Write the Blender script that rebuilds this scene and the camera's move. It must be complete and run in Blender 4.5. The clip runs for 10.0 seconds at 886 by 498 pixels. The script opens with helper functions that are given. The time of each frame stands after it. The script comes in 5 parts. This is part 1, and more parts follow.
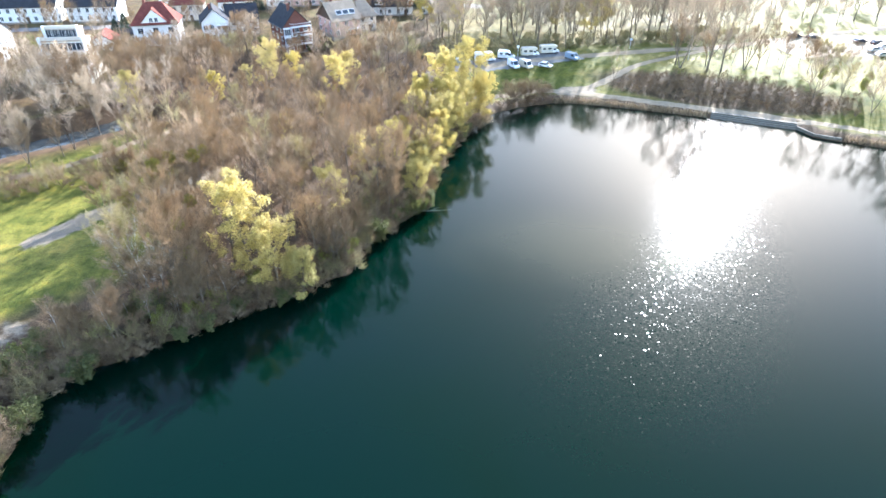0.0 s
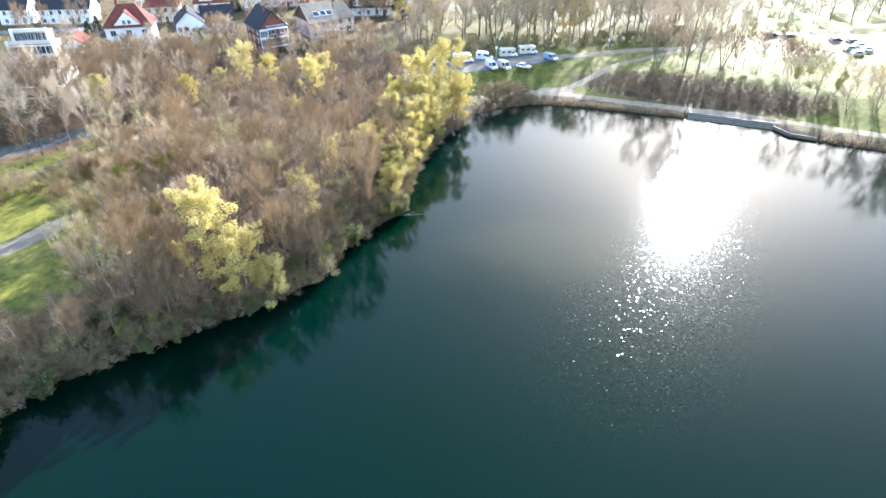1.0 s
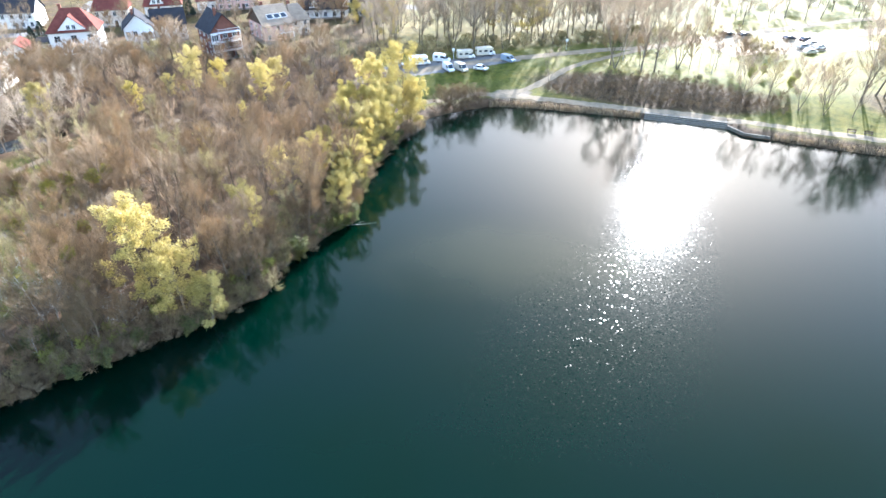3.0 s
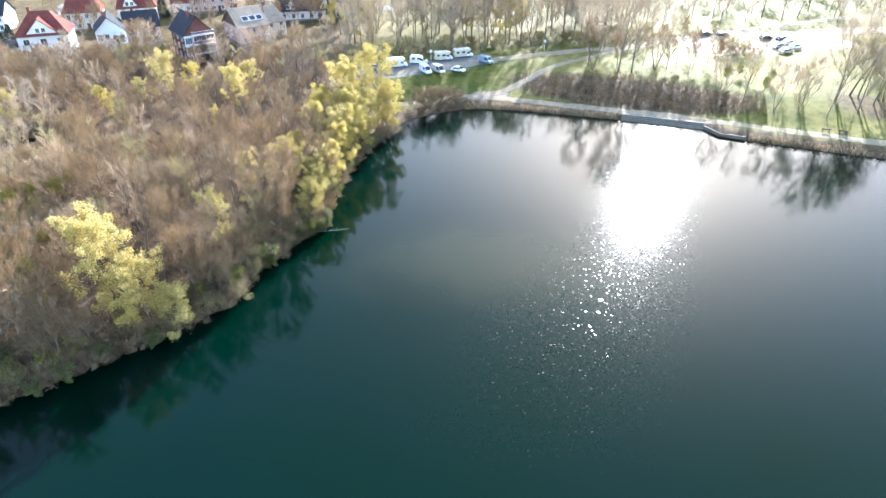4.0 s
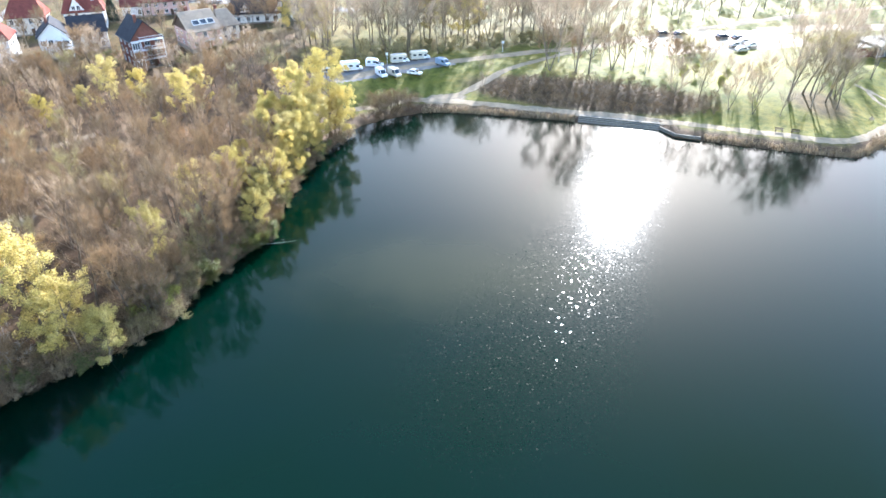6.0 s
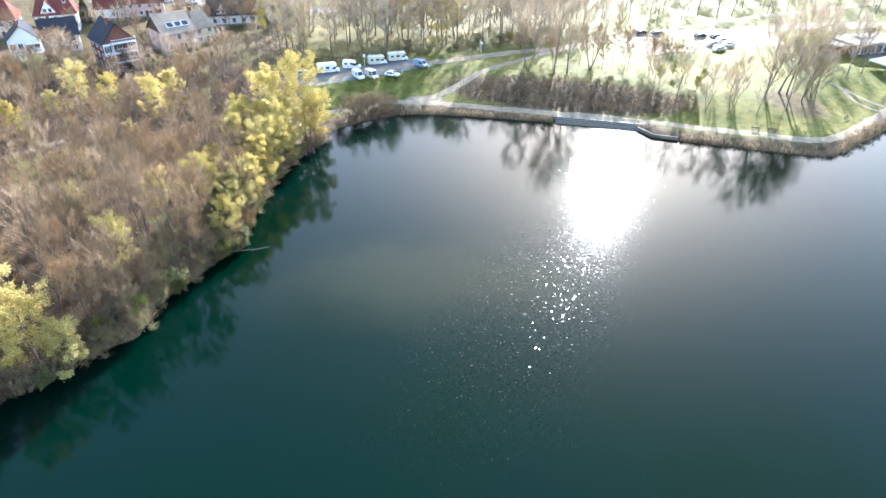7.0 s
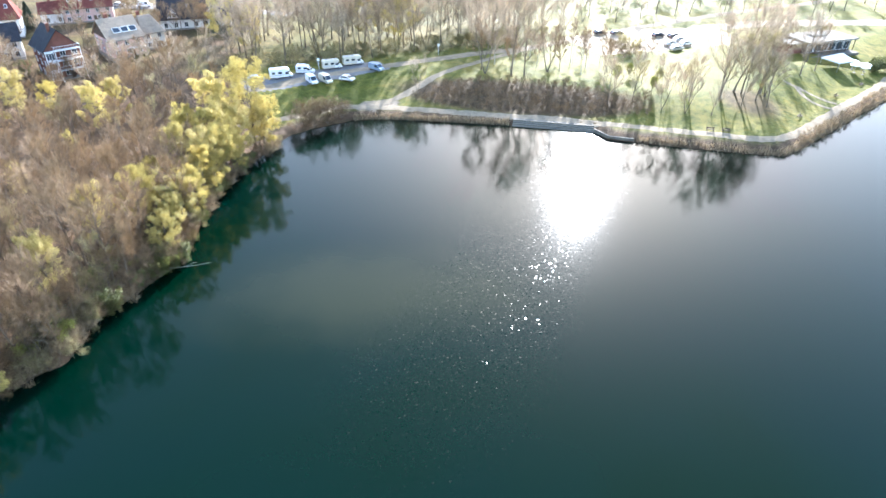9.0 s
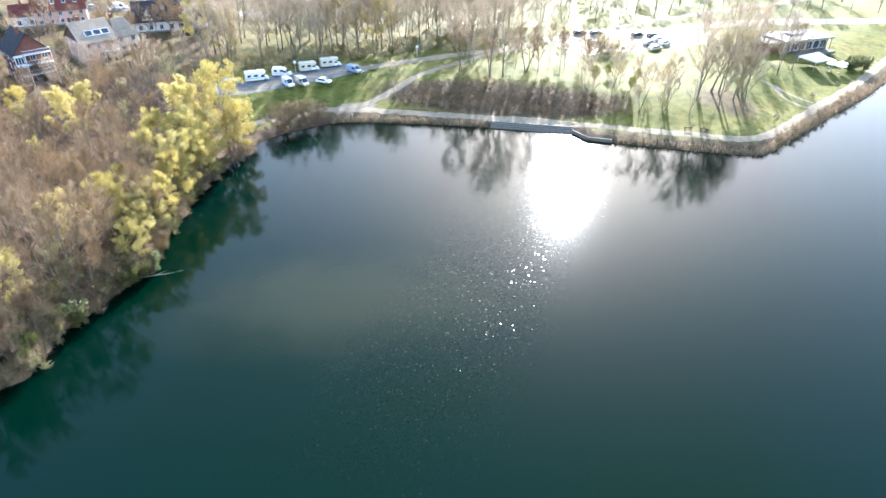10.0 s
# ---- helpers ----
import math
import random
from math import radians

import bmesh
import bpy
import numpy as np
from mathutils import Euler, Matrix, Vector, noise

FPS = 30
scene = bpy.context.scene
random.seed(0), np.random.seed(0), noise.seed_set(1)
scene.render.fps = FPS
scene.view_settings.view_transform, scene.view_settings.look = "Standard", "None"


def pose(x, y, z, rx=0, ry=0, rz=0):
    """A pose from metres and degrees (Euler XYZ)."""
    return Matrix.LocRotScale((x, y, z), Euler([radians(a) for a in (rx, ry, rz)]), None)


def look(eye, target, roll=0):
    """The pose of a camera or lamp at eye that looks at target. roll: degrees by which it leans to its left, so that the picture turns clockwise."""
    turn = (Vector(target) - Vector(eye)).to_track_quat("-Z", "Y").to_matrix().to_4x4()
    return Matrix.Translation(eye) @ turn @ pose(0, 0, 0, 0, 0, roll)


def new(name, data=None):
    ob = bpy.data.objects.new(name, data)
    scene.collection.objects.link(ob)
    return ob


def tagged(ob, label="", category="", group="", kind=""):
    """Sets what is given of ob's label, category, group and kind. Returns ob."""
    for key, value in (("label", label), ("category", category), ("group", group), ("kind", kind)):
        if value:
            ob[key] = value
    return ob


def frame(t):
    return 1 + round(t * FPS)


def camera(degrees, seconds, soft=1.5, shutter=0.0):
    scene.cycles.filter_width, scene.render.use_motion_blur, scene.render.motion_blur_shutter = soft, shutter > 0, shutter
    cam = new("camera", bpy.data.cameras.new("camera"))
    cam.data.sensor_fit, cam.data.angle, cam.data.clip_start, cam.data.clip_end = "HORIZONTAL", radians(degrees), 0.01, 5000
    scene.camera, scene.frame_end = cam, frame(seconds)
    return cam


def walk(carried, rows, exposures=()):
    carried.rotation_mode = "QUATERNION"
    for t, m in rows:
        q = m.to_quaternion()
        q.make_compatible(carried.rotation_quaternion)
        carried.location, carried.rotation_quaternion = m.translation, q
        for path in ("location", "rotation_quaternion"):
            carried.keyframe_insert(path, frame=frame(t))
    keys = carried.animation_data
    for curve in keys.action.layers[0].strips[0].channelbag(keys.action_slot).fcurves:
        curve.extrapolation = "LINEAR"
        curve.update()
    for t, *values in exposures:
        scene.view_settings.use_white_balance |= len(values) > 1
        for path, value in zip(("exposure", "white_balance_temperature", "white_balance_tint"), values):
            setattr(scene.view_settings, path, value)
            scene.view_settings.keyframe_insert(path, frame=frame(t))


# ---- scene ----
cam = camera(72.0, 10.0)
METRES, EYE, TILT, LEAN, TURN = 27.0, 55.0, -33.0, 0.0, 0.0
ROWS = [
    (0.0, 0.0, 0.0, 0.0, 0.0, 0.0, -0.0),
    (0.5, 0.0407, 0.02, 0.0152, -0.53, -0.02, 0.32),
    (1.0, 0.0847, 0.0416, 0.0324, -1.12, -0.05, 0.67),
    (1.5, 0.1242, 0.062, 0.0486, -1.66, -0.08, 0.98),
    (2.0, 0.1667, 0.0841, 0.0649, -2.26, -0.11, 1.32),
    (2.5, 0.2077, 0.1036, 0.0798, -2.78, -0.17, 1.65),
    (4.0, 0.3421, 0.1612, 0.1276, -4.48, -0.3, 2.69),
    (4.5, 0.3834, 0.1795, 0.1425, -5.02, -0.36, 3.01),
    (5.0, 0.4298, 0.1983, 0.1577, -5.59, -0.42, 3.37),
    (5.5, 0.4726, 0.2164, 0.1711, -6.12, -0.47, 3.69),
    (7.0, 0.6114, 0.2672, 0.2105, -7.75, -0.67, 4.73),
    (7.5, 0.6557, 0.2828, 0.2227, -8.27, -0.74, 5.06),
    (8.0, 0.7025, 0.3001, 0.2355, -8.85, -0.8, 5.43),
    (8.5, 0.7475, 0.3145, 0.2483, -9.37, -0.88, 5.74),
    (9.0, 0.7953, 0.3303, 0.2606, -9.92, -0.96, 6.09),
    (9.5, 0.8393, 0.3445, 0.2719, -10.44, -1.03, 6.42),
    (10.0, 0.8869, 0.3596, 0.2823, -11.01, -1.11, 6.78),
]
EXPOSURE, KELVIN, TINT = 2.58, 5620, 12
walk(cam, [(t, pose(0, 0, EYE, TILT, LEAN, TURN) @ pose(METRES * x, METRES * y, METRES * z, 90 + pitch, roll, yaw)) for t, x, y, z, yaw, pitch, roll in ROWS], [(0.0, EXPOSURE, KELVIN, TINT), (10.0, EXPOSURE, KELVIN, TINT)])

SUN_AZ, SUN_EL = 25.8, 25.5  # degrees clockwise from +y, and above the horizon

# ---- world and light ----
world = bpy.data.worlds.new("sky")
scene.world = world
world.use_nodes = True
wn = world.node_tree.nodes
sky = wn.new("ShaderNodeTexSky")
sky.sky_type = "NISHITA"
sky.sun_disc = False
sky.sun_elevation = radians(SUN_EL)
sky.sun_rotation = radians(SUN_AZ)
sky.air_density, sky.dust_density, sky.ozone_density = 1.2, 1.1, 0.8
world.node_tree.links.new(sky.outputs[0], wn["Background"].inputs[0])
wn["Background"].inputs[1].default_value = 0.14
sun = new("sun", bpy.data.lights.new("sun", "SUN"))
sun.data.energy, sun.data.angle, sun.data.color = 4.8, radians(0.55), (1.0, 0.95, 0.87)
az, el = radians(SUN_AZ), radians(SUN_EL)
SUN_DIR = Vector((math.sin(az) * math.cos(el), math.cos(az) * math.cos(el), math.sin(el)))
sun.matrix_world = look((0, 0, 0), -SUN_DIR)


# ---- materials ----
def material(name):
    m = bpy.data.materials.new(name)
    m.use_nodes = True
    return m, m.node_tree.nodes, m.node_tree.links, m.node_tree.nodes["Principled BSDF"]


def noise_node(n, l, scale, detail=4.0, rough=0.6, coords="Object", stretch=None):
    tc = n.new("ShaderNodeTexCoord")
    tex = n.new("ShaderNodeTexNoise")
    tex.inputs["Scale"].default_value = scale
    tex.inputs["Detail"].default_value = detail
    tex.inputs["Roughness"].default_value = rough
    if stretch:
        mp = n.new("ShaderNodeMapping")
        mp.inputs["Scale"].default_value = stretch
        l.new(tc.outputs[coords], mp.inputs["Vector"])
        l.new(mp.outputs[0], tex.inputs["Vector"])
    else:
        l.new(tc.outputs[coords], tex.inputs["Vector"])
    return tex.outputs["Fac"]


def ramp(n, l, fac, stops):
    r = n.new("ShaderNodeValToRGB")
    e = r.color_ramp.elements
    while len(e) < len(stops):
        e.new(0.5)
    for k, (p, c) in zip(e, stops):
        k.position, k.color = p, (*c, 1)
    l.new(fac, r.inputs[0])
    return r.outputs[0]


def mix(n, l, fac, a, b, mode="MIX"):
    x = n.new("ShaderNodeMix")
    x.data_type, x.blend_type = "RGBA", mode
    for sock, v in ((x.inputs[0], fac), (x.inputs[6], a), (x.inputs[7], b)):
        if isinstance(v, (int, float)):
            sock.default_value = v
        elif isinstance(v, tuple):
            sock.default_value = (*v, 1)
        else:
            l.new(v, sock)
    return x.outputs[2]


def bump(n, l, height, strength, distance, out):
    b = n.new("ShaderNodeBump")
    b.inputs["Strength"].default_value = strength
    b.inputs["Distance"].default_value = distance
    l.new(height, b.inputs["Height"])
    l.new(b.outputs[0], out)


def plain(name, color, rough=0.6, metal=0.0, grain=8.0, vary=0.12, relief=0.0, fine=60.0):
    """A surface of one paint or stuff, with stains at two scales."""
    m, n, l, p = material(name)
    a = noise_node(n, l, grain, 5.0)
    b = noise_node(n, l, fine, 3.0)
    lo = tuple(c * (1 - vary) for c in color)
    hi = tuple(min(1.0, c * (1 + vary)) for c in color)
    c1 = ramp(n, l, a, [(0.3, lo), (0.7, hi)])
    c2 = ramp(n, l, b, [(0.35, (1 - vary,) * 3), (0.6, (1.0,) * 3)])
    l.new(mix(n, l, 1.0, c1, c2, "MULTIPLY"), p.inputs["Base Color"])
    p.inputs["Roughness"].default_value = rough
    p.inputs["Metallic"].default_value = metal
    if rough > 0.5:
        p.inputs["Specular IOR Level"].default_value = 0.2 if rough < 0.8 else 0.08
    if relief:
        bump(n, l, b, 0.6, relief, p.inputs["Normal"])
    return m


def by_object(name, colors, rough=0.7, spread=0.12, scale=1.5, through_light=0.0):
    """Bark, twigs or leaves: the tint differs from tree to tree and within each one."""
    m, n, l, p = material(name)
    info = n.new("ShaderNodeObjectInfo")
    k = len(colors) - 1
    c1 = ramp(n, l, info.outputs["Random"], [(i / max(k, 1), c) for i, c in enumerate(colors)])
    geo = n.new("ShaderNodeNewGeometry")
    c2 = ramp(n, l, geo.outputs["Random Per Island"], [(0.0, (1 - 3 * spread,) * 3), (1.0, (1 + spread,) * 3)])
    c = mix(n, l, 1.0, c1, c2, "MULTIPLY")
    l.new(c, p.inputs["Base Color"])
    p.inputs["Roughness"].default_value = rough
    if through_light:
        tr = n.new("ShaderNodeBsdfTranslucent")
        l.new(c, tr.inputs["Color"])
        mx = n.new("ShaderNodeMixShader")
        mx.inputs[0].default_value = through_light
        l.new(p.outputs[0], mx.inputs[1])
        l.new(tr.outputs[0], mx.inputs[2])
        l.new(mx.outputs[0], n["Material Output"].inputs["Surface"])
    return m


def make_grass():
    m, n, l, p = material("grass")
    big = noise_node(n, l, 0.06, 4.0)
    mid = noise_node(n, l, 0.5, 6.0)
    fine = noise_node(n, l, 6.0, 4.0, 0.7)
    c = ramp(n, l, big, [(0.3, (0.072, 0.084, 0.016)), (0.5, (0.132, 0.128, 0.026)), (0.7, (0.20, 0.165, 0.046))])
    d = ramp(n, l, mid, [(0.3, (0.42, 0.5, 0.4)), (0.52, (1, 1, 1)), (0.72, (1.4, 1.2, 1.0))])
    e = ramp(n, l, fine, [(0.3, (0.4, 0.4, 0.4)), (0.65, (1.3, 1.3, 1.3))])
    c = mix(n, l, 1.0, mix(n, l, 1.0, c, d, "MULTIPLY"), e, "MULTIPLY")
    # brown leaf litter where the ground is marked as wood
    at = n.new("ShaderNodeAttribute")
    at.attribute_name = "litter"
    br = ramp(n, l, mid, [(0.25, (0.04, 0.027, 0.016)), (0.5, (0.085, 0.055, 0.032)), (0.75, (0.15, 0.095, 0.055))])
    br = mix(n, l, 1.0, br, e, "MULTIPLY")
    worn = n.new("ShaderNodeAttribute")
    worn.attribute_name = "worn"
    rough_edge = n.new("ShaderNodeMath")
    rough_edge.operation = "MULTIPLY_ADD"
    l.new(mid, rough_edge.inputs[0])
    rough_edge.inputs[1].default_value = 1.1
    l.new(worn.outputs["Fac"], rough_edge.inputs[2])
    bare = ramp(n, l, rough_edge.outputs[0], [(0.78, (0, 0, 0)), (1.0, (1, 1, 1))])
    gv = mix(n, l, 1.0, (0.20, 0.165, 0.12), e, "MULTIPLY")
    soil = mix(n, l, at.outputs["Fac"], c, br)
    l.new(mix(n, l, bare, soil, gv), p.inputs["Base Color"])
    p.inputs["Roughness"].default_value = 0.75
    p.inputs["Specular IOR Level"].default_value = 0.055
    bump(n, l, fine, 0.8, 0.12, p.inputs["Normal"])
    return m


def near(n, l, x, y, rx, ry, edge, wobble, turn=0.0):
    """1 inside an uneven oval of the lake, 0 outside it."""
    tc = n.new("ShaderNodeTexCoord")
    mp = n.new("ShaderNodeMapping")
    mp.vector_type = "TEXTURE"
    mp.inputs["Location"].default_value = (x, y, 0)
    mp.inputs["Rotation"].default_value = (0, 0, radians(turn))
    mp.inputs["Scale"].default_value = (rx, ry, 1)
    l.new(tc.outputs["Object"], mp.inputs["Vector"])
    ln = n.new("ShaderNodeVectorMath")
    ln.operation = "LENGTH"
    l.new(mp.outputs[0], ln.inputs[0])
    ad = n.new("ShaderNodeMath")
    ad.operation = "MULTIPLY_ADD"
    l.new(noise_node(n, l, 0.07, 4.0), ad.inputs[0])
    ad.inputs[1].default_value = wobble
    l.new(ln.outputs["Value"], ad.inputs[2])
    mr = n.new("ShaderNodeMapRange")
    mr.interpolation_type = "SMOOTHSTEP"
    mr.inputs["From Min"].default_value = 1 + wobble / 2 + edge
    mr.inputs["From Max"].default_value = 1 + wobble / 2 - edge
    l.new(ad.outputs[0], mr.inputs["Value"])
    return mr.outputs[0]


def make_water():
    m, n, l, p = material("lake_water")
    big = noise_node(n, l, 0.018, 3.0)
    c = ramp(n, l, big, [(0.35, (0.0001, 0.0056, 0.0042)), (0.52, (0.0001, 0.0058, 0.0032)), (0.68, (0.0002, 0.0052, 0.0015))])
    c = mix(n, l, near(n, l, 25, 85.5, 18, 9, 0.8, 1.3, -8), c, (0.0115, 0.0155, 0.0080))
    l.new(c, p.inputs["Base Color"])
    p.inputs["Specular IOR Level"].default_value = 0.0
    p.inputs["Roughness"].default_value = 1.0
    p.inputs["Coat Weight"].default_value = 1.0
    p.inputs["Coat IOR"].default_value = 1.18
    p.inputs["Coat Roughness"].default_value = 0.082
    # wavelets: small facets, most nearly level and a few steep, livelier on the open water of the near half
    tc = n.new("ShaderNodeTexCoord")
    cells = n.new("ShaderNodeTexVoronoi")
    cells.inputs["Scale"].default_value = 5.0
    l.new(tc.outputs["Object"], cells.inputs["Vector"])

    def vmath(op, a, b=None):
        x = n.new("ShaderNodeVectorMath")
        x.operation = op
        for sock, v in zip(x.inputs, (a, b)):
            if isinstance(v, tuple):
                sock.default_value = v
            elif v is not None:
                l.new(v, sock)
        return x

    v = vmath("MULTIPLY_ADD", cells.outputs["Color"], (2, 2, 0))
    v.inputs[2].default_value = (-1, -1, 0)
    steep = vmath("DOT_PRODUCT", v.outputs[0], v.outputs[0])
    amp = n.new("ShaderNodeMapRange")
    amp.inputs["To Min"].default_value = 0.003
    amp.inputs["To Max"].default_value = 0.055
    lane = n.new("ShaderNodeMath")
    lane.operation = "MAXIMUM"
    half = n.new("ShaderNodeMath")
    half.operation = "MULTIPLY"
    half.inputs[1].default_value = 0.45
    l.new(near(n, l, 64, 112, 30, 14, 0.6, 0.7, 40), half.inputs[0])
    l.new(near(n, l, 36, 72, 30, 12, 0.6, 0.7, 52), lane.inputs[0])
    l.new(half.outputs[0], lane.inputs[1])
    l.new(lane.outputs[0], amp.inputs["Value"])
    patch = ramp(n, l, noise_node(n, l, 0.5, 3.0), [(0.35, (0.3,) * 3), (0.65, (1.0,) * 3)])
    k = n.new("ShaderNodeMath")
    k.operation = "MULTIPLY"
    rare = n.new("ShaderNodeMath")
    rare.operation = "POWER"
    rare.inputs[1].default_value = 1.7
    l.new(steep.outputs["Value"], rare.inputs[0])
    l.new(rare.outputs[0], k.inputs[0])
    l.new(amp.outputs[0], k.inputs[1])
    k2 = n.new("ShaderNodeMath")
    k2.operation = "MULTIPLY"
    l.new(k.outputs[0], k2.inputs[0])
    l.new(patch, k2.inputs[1])
    sc = vmath("SCALE", v.outputs[0])
    l.new(k2.outputs[0], sc.inputs["Scale"])
    up = vmath("ADD", sc.outputs[0], (0, 0, 1))
    nm = vmath("NORMALIZE", up.outputs[0])
    l.new(nm.outputs[0], p.inputs["Coat Normal"])
    return m


GRASS = make_grass()
# stream water; the pale base colour stands in for mirrored sky
SKYWATER = plain("sky_paled_stream_water", (0.07, 0.075, 0.07), 0.08, 0, 0.3, 0.2)
WATER = make_water()
GRAVEL = plain("pale_gravel", (0.40, 0.32, 0.22), 0.85, 0, 0.7, 0.18, 0.02, 12.0)
SAND = plain("sandy_path", (0.27, 0.215, 0.145), 0.9, 0, 0.7, 0.2, 0.02, 12.0)
DIRT = plain("brown_earth_path", (0.19, 0.15, 0.105), 0.9, 0, 0.6, 0.2, 0.03, 9.0)
LEAFY_EARTH = plain("leaf_strewn_earth", (0.10, 0.066, 0.04), 0.95, 0, 0.6, 0.3, 0.03, 9.0)
ASPHALT = plain("worn_asphalt", (0.18, 0.17, 0.16), 0.75, 0, 0.5, 0.2, 0.01, 20.0)
CONCRETE = plain("weathered_concrete", (0.27, 0.25, 0.22), 0.85, 0, 0.8, 0.2, 0.01, 15.0)
WHITE = plain("white_plaster", (0.78, 0.77, 0.74), 0.85, 0, 0.4, 0.07, 0.005, 10.0)
CREAM = plain("cream_plaster", (0.66, 0.60, 0.50), 0.85, 0, 0.4, 0.08, 0.005, 10.0)
PINK = plain("pink_plaster", (0.62, 0.42, 0.36), 0.85, 0, 0.4, 0.08, 0.005, 10.0)
BRICK = plain("red_brick_wall", (0.18, 0.08, 0.06), 0.85, 0, 0.8, 0.2, 0.01, 14.0)
SLATE = plain("dark_roof_tiles", (0.045, 0.045, 0.05), 0.9, 0, 0.8, 0.2, 0.02, 5.0)
REDTILE = plain("red_roof_tiles", (0.17, 0.055, 0.042), 0.9, 0, 0.8, 0.2, 0.02, 5.0)
BROWNTILE = plain("grey_brown_roof_tiles", (0.33, 0.26, 0.19), 0.9, 0, 0.8, 0.2, 0.02, 5.0)
FRAME = plain("white_painted_frame", (0.8, 0.8, 0.78), 0.45, 0, 3.0, 0.05)
DARKWOOD = plain("dark_wood", (0.09, 0.06, 0.04), 0.7, 0, 3.0, 0.2)
PLANK = plain("grey_timber", (0.17, 0.15, 0.12), 0.8, 0, 2.0, 0.25, 0.01, 20.0)
PAINT_WHITE = plain("white_vehicle_paint", (0.8, 0.8, 0.8), 0.3, 0, 2.0, 0.04)
PAINT_BEIGE = plain("beige_vehicle_paint", (0.6, 0.54, 0.42), 0.35, 0, 2.0, 0.05)
PAINT_BLUE = plain("blue_vehicle_paint", (0.27, 0.34, 0.42), 0.3, 0.2, 2.0, 0.05)
PAINT_SILVER = plain("silver_vehicle_paint", (0.5, 0.52, 0.54), 0.3, 0.5, 2.0, 0.05)
PAINT_DARK = plain("dark_vehicle_paint", (0.03, 0.035, 0.045), 0.25, 0.2, 2.0, 0.05)
PAINT_RED = plain("red_vehicle_paint", (0.35, 0.03, 0.02), 0.3, 0.1, 2.0, 0.05)
RUBBER = plain("tyre_rubber", (0.02, 0.02, 0.02), 0.9, 0, 5.0, 0.1)
STEEL = plain("wheel_metal", (0.5, 0.5, 0.5), 0.35, 0.9, 5.0, 0.1)
LAMPGLASS = plain("lamp_glass", (0.75, 0.7, 0.62), 0.15, 0, 5.0, 0.1)
TAILGLASS = plain("tail_lamp_glass", (0.4, 0.02, 0.02), 0.2, 0, 5.0, 0.1)
GLASS, _n, _l, _p = material("window_glass")
_p.inputs["Base Color"].default_value = (0.03, 0.04, 0.05, 1)
_p.inputs["Roughness"].default_value = 0.06
_p.inputs["IOR"].default_value = 1.5
BARK = by_object("brown_grey_bark", [(0.13, 0.098, 0.068), (0.2, 0.158, 0.112)], 0.9)
PALEBARK = by_object("pale_birch_bark", [(0.5, 0.47, 0.42), (0.38, 0.35, 0.3)], 0.8)
TWIG = by_object("bare_brown_twigs", [(0.23, 0.150, 0.080), (0.30, 0.200, 0.105), (0.26, 0.180, 0.098), (0.32, 0.206, 0.108), (0.24, 0.166, 0.088)], 0.7, 0.24, 1.0, 0.22)
# brown twigs, their base colour lifted to carry far haze and glare
HAZETWIG = by_object("haze_paled_brown_twigs", [(0.38, 0.30, 0.205), (0.44, 0.345, 0.245)], 0.7, 0.2, 1.0, 0.3)
OLIVE = by_object("budding_olive_twigs", [(0.33, 0.27, 0.12), (0.38, 0.32, 0.15)], 0.8, 0.2, 1.0, 0.3)
LEAF = by_object("young_yellow_green_leaves", [(0.53, 0.43, 0.12), (0.61, 0.49, 0.15), (0.56, 0.47, 0.16)], 0.6, 0.2, 1.0, 0.5)
LEAFG = by_object("fresh_green_leaves", [(0.26, 0.27, 0.05), (0.34, 0.33, 0.08)], 0.6, 0.2, 1.0, 0.45)
LEAFDARK = by_object("olive_shrub_leaves", [(0.13, 0.145, 0.04), (0.19, 0.19, 0.06)], 0.6, 0.2, 1.0, 0.4)
MISTLE = by_object("mistletoe_green_leaves", [(0.20, 0.185, 0.03), (0.26, 0.225, 0.035)], 0.6, 0.2, 1.0, 0.3)
EVERGREEN = by_object("dark_evergreen_needles", [(0.02, 0.035, 0.018), (0.03, 0.05, 0.02)], 0.8, 0.2)
REED = by_object("dry_reeds", [(0.34, 0.25, 0.15), (0.4, 0.3, 0.18)], 0.8, 0.2, 1.0, 0.3)
BRAMBLE = by_object("grey_brown_bramble", [(0.19, 0.128, 0.068), (0.24, 0.165, 0.088)], 0.85, 0.2, 1.0, 0.1)


# ---- mesh helpers ----
def part(name, bm, mat, parent=None, label="", smooth=False):
    me = bpy.data.meshes.new(name)
    if smooth:
        for fc in bm.faces:
            fc.smooth = True
    bm.to_mesh(me)
    bm.free()
    me.materials.append(mat)
    ob = new(name, me)
    if parent:
        ob.parent = parent
    if label:
        ob["label"] = label
    return ob


def raw(name, verts, faces, mat, parent=None, label="", smooth=False):
    me = bpy.data.meshes.new(name)
    me.from_pydata(verts, [], faces)
    if smooth:
        me.polygons.foreach_set("use_smooth", [True] * len(me.polygons))
    me.materials.append(mat)
    ob = new(name, me)
    if parent:
        ob.parent = parent
    if label:
        ob["label"] = label
    return ob


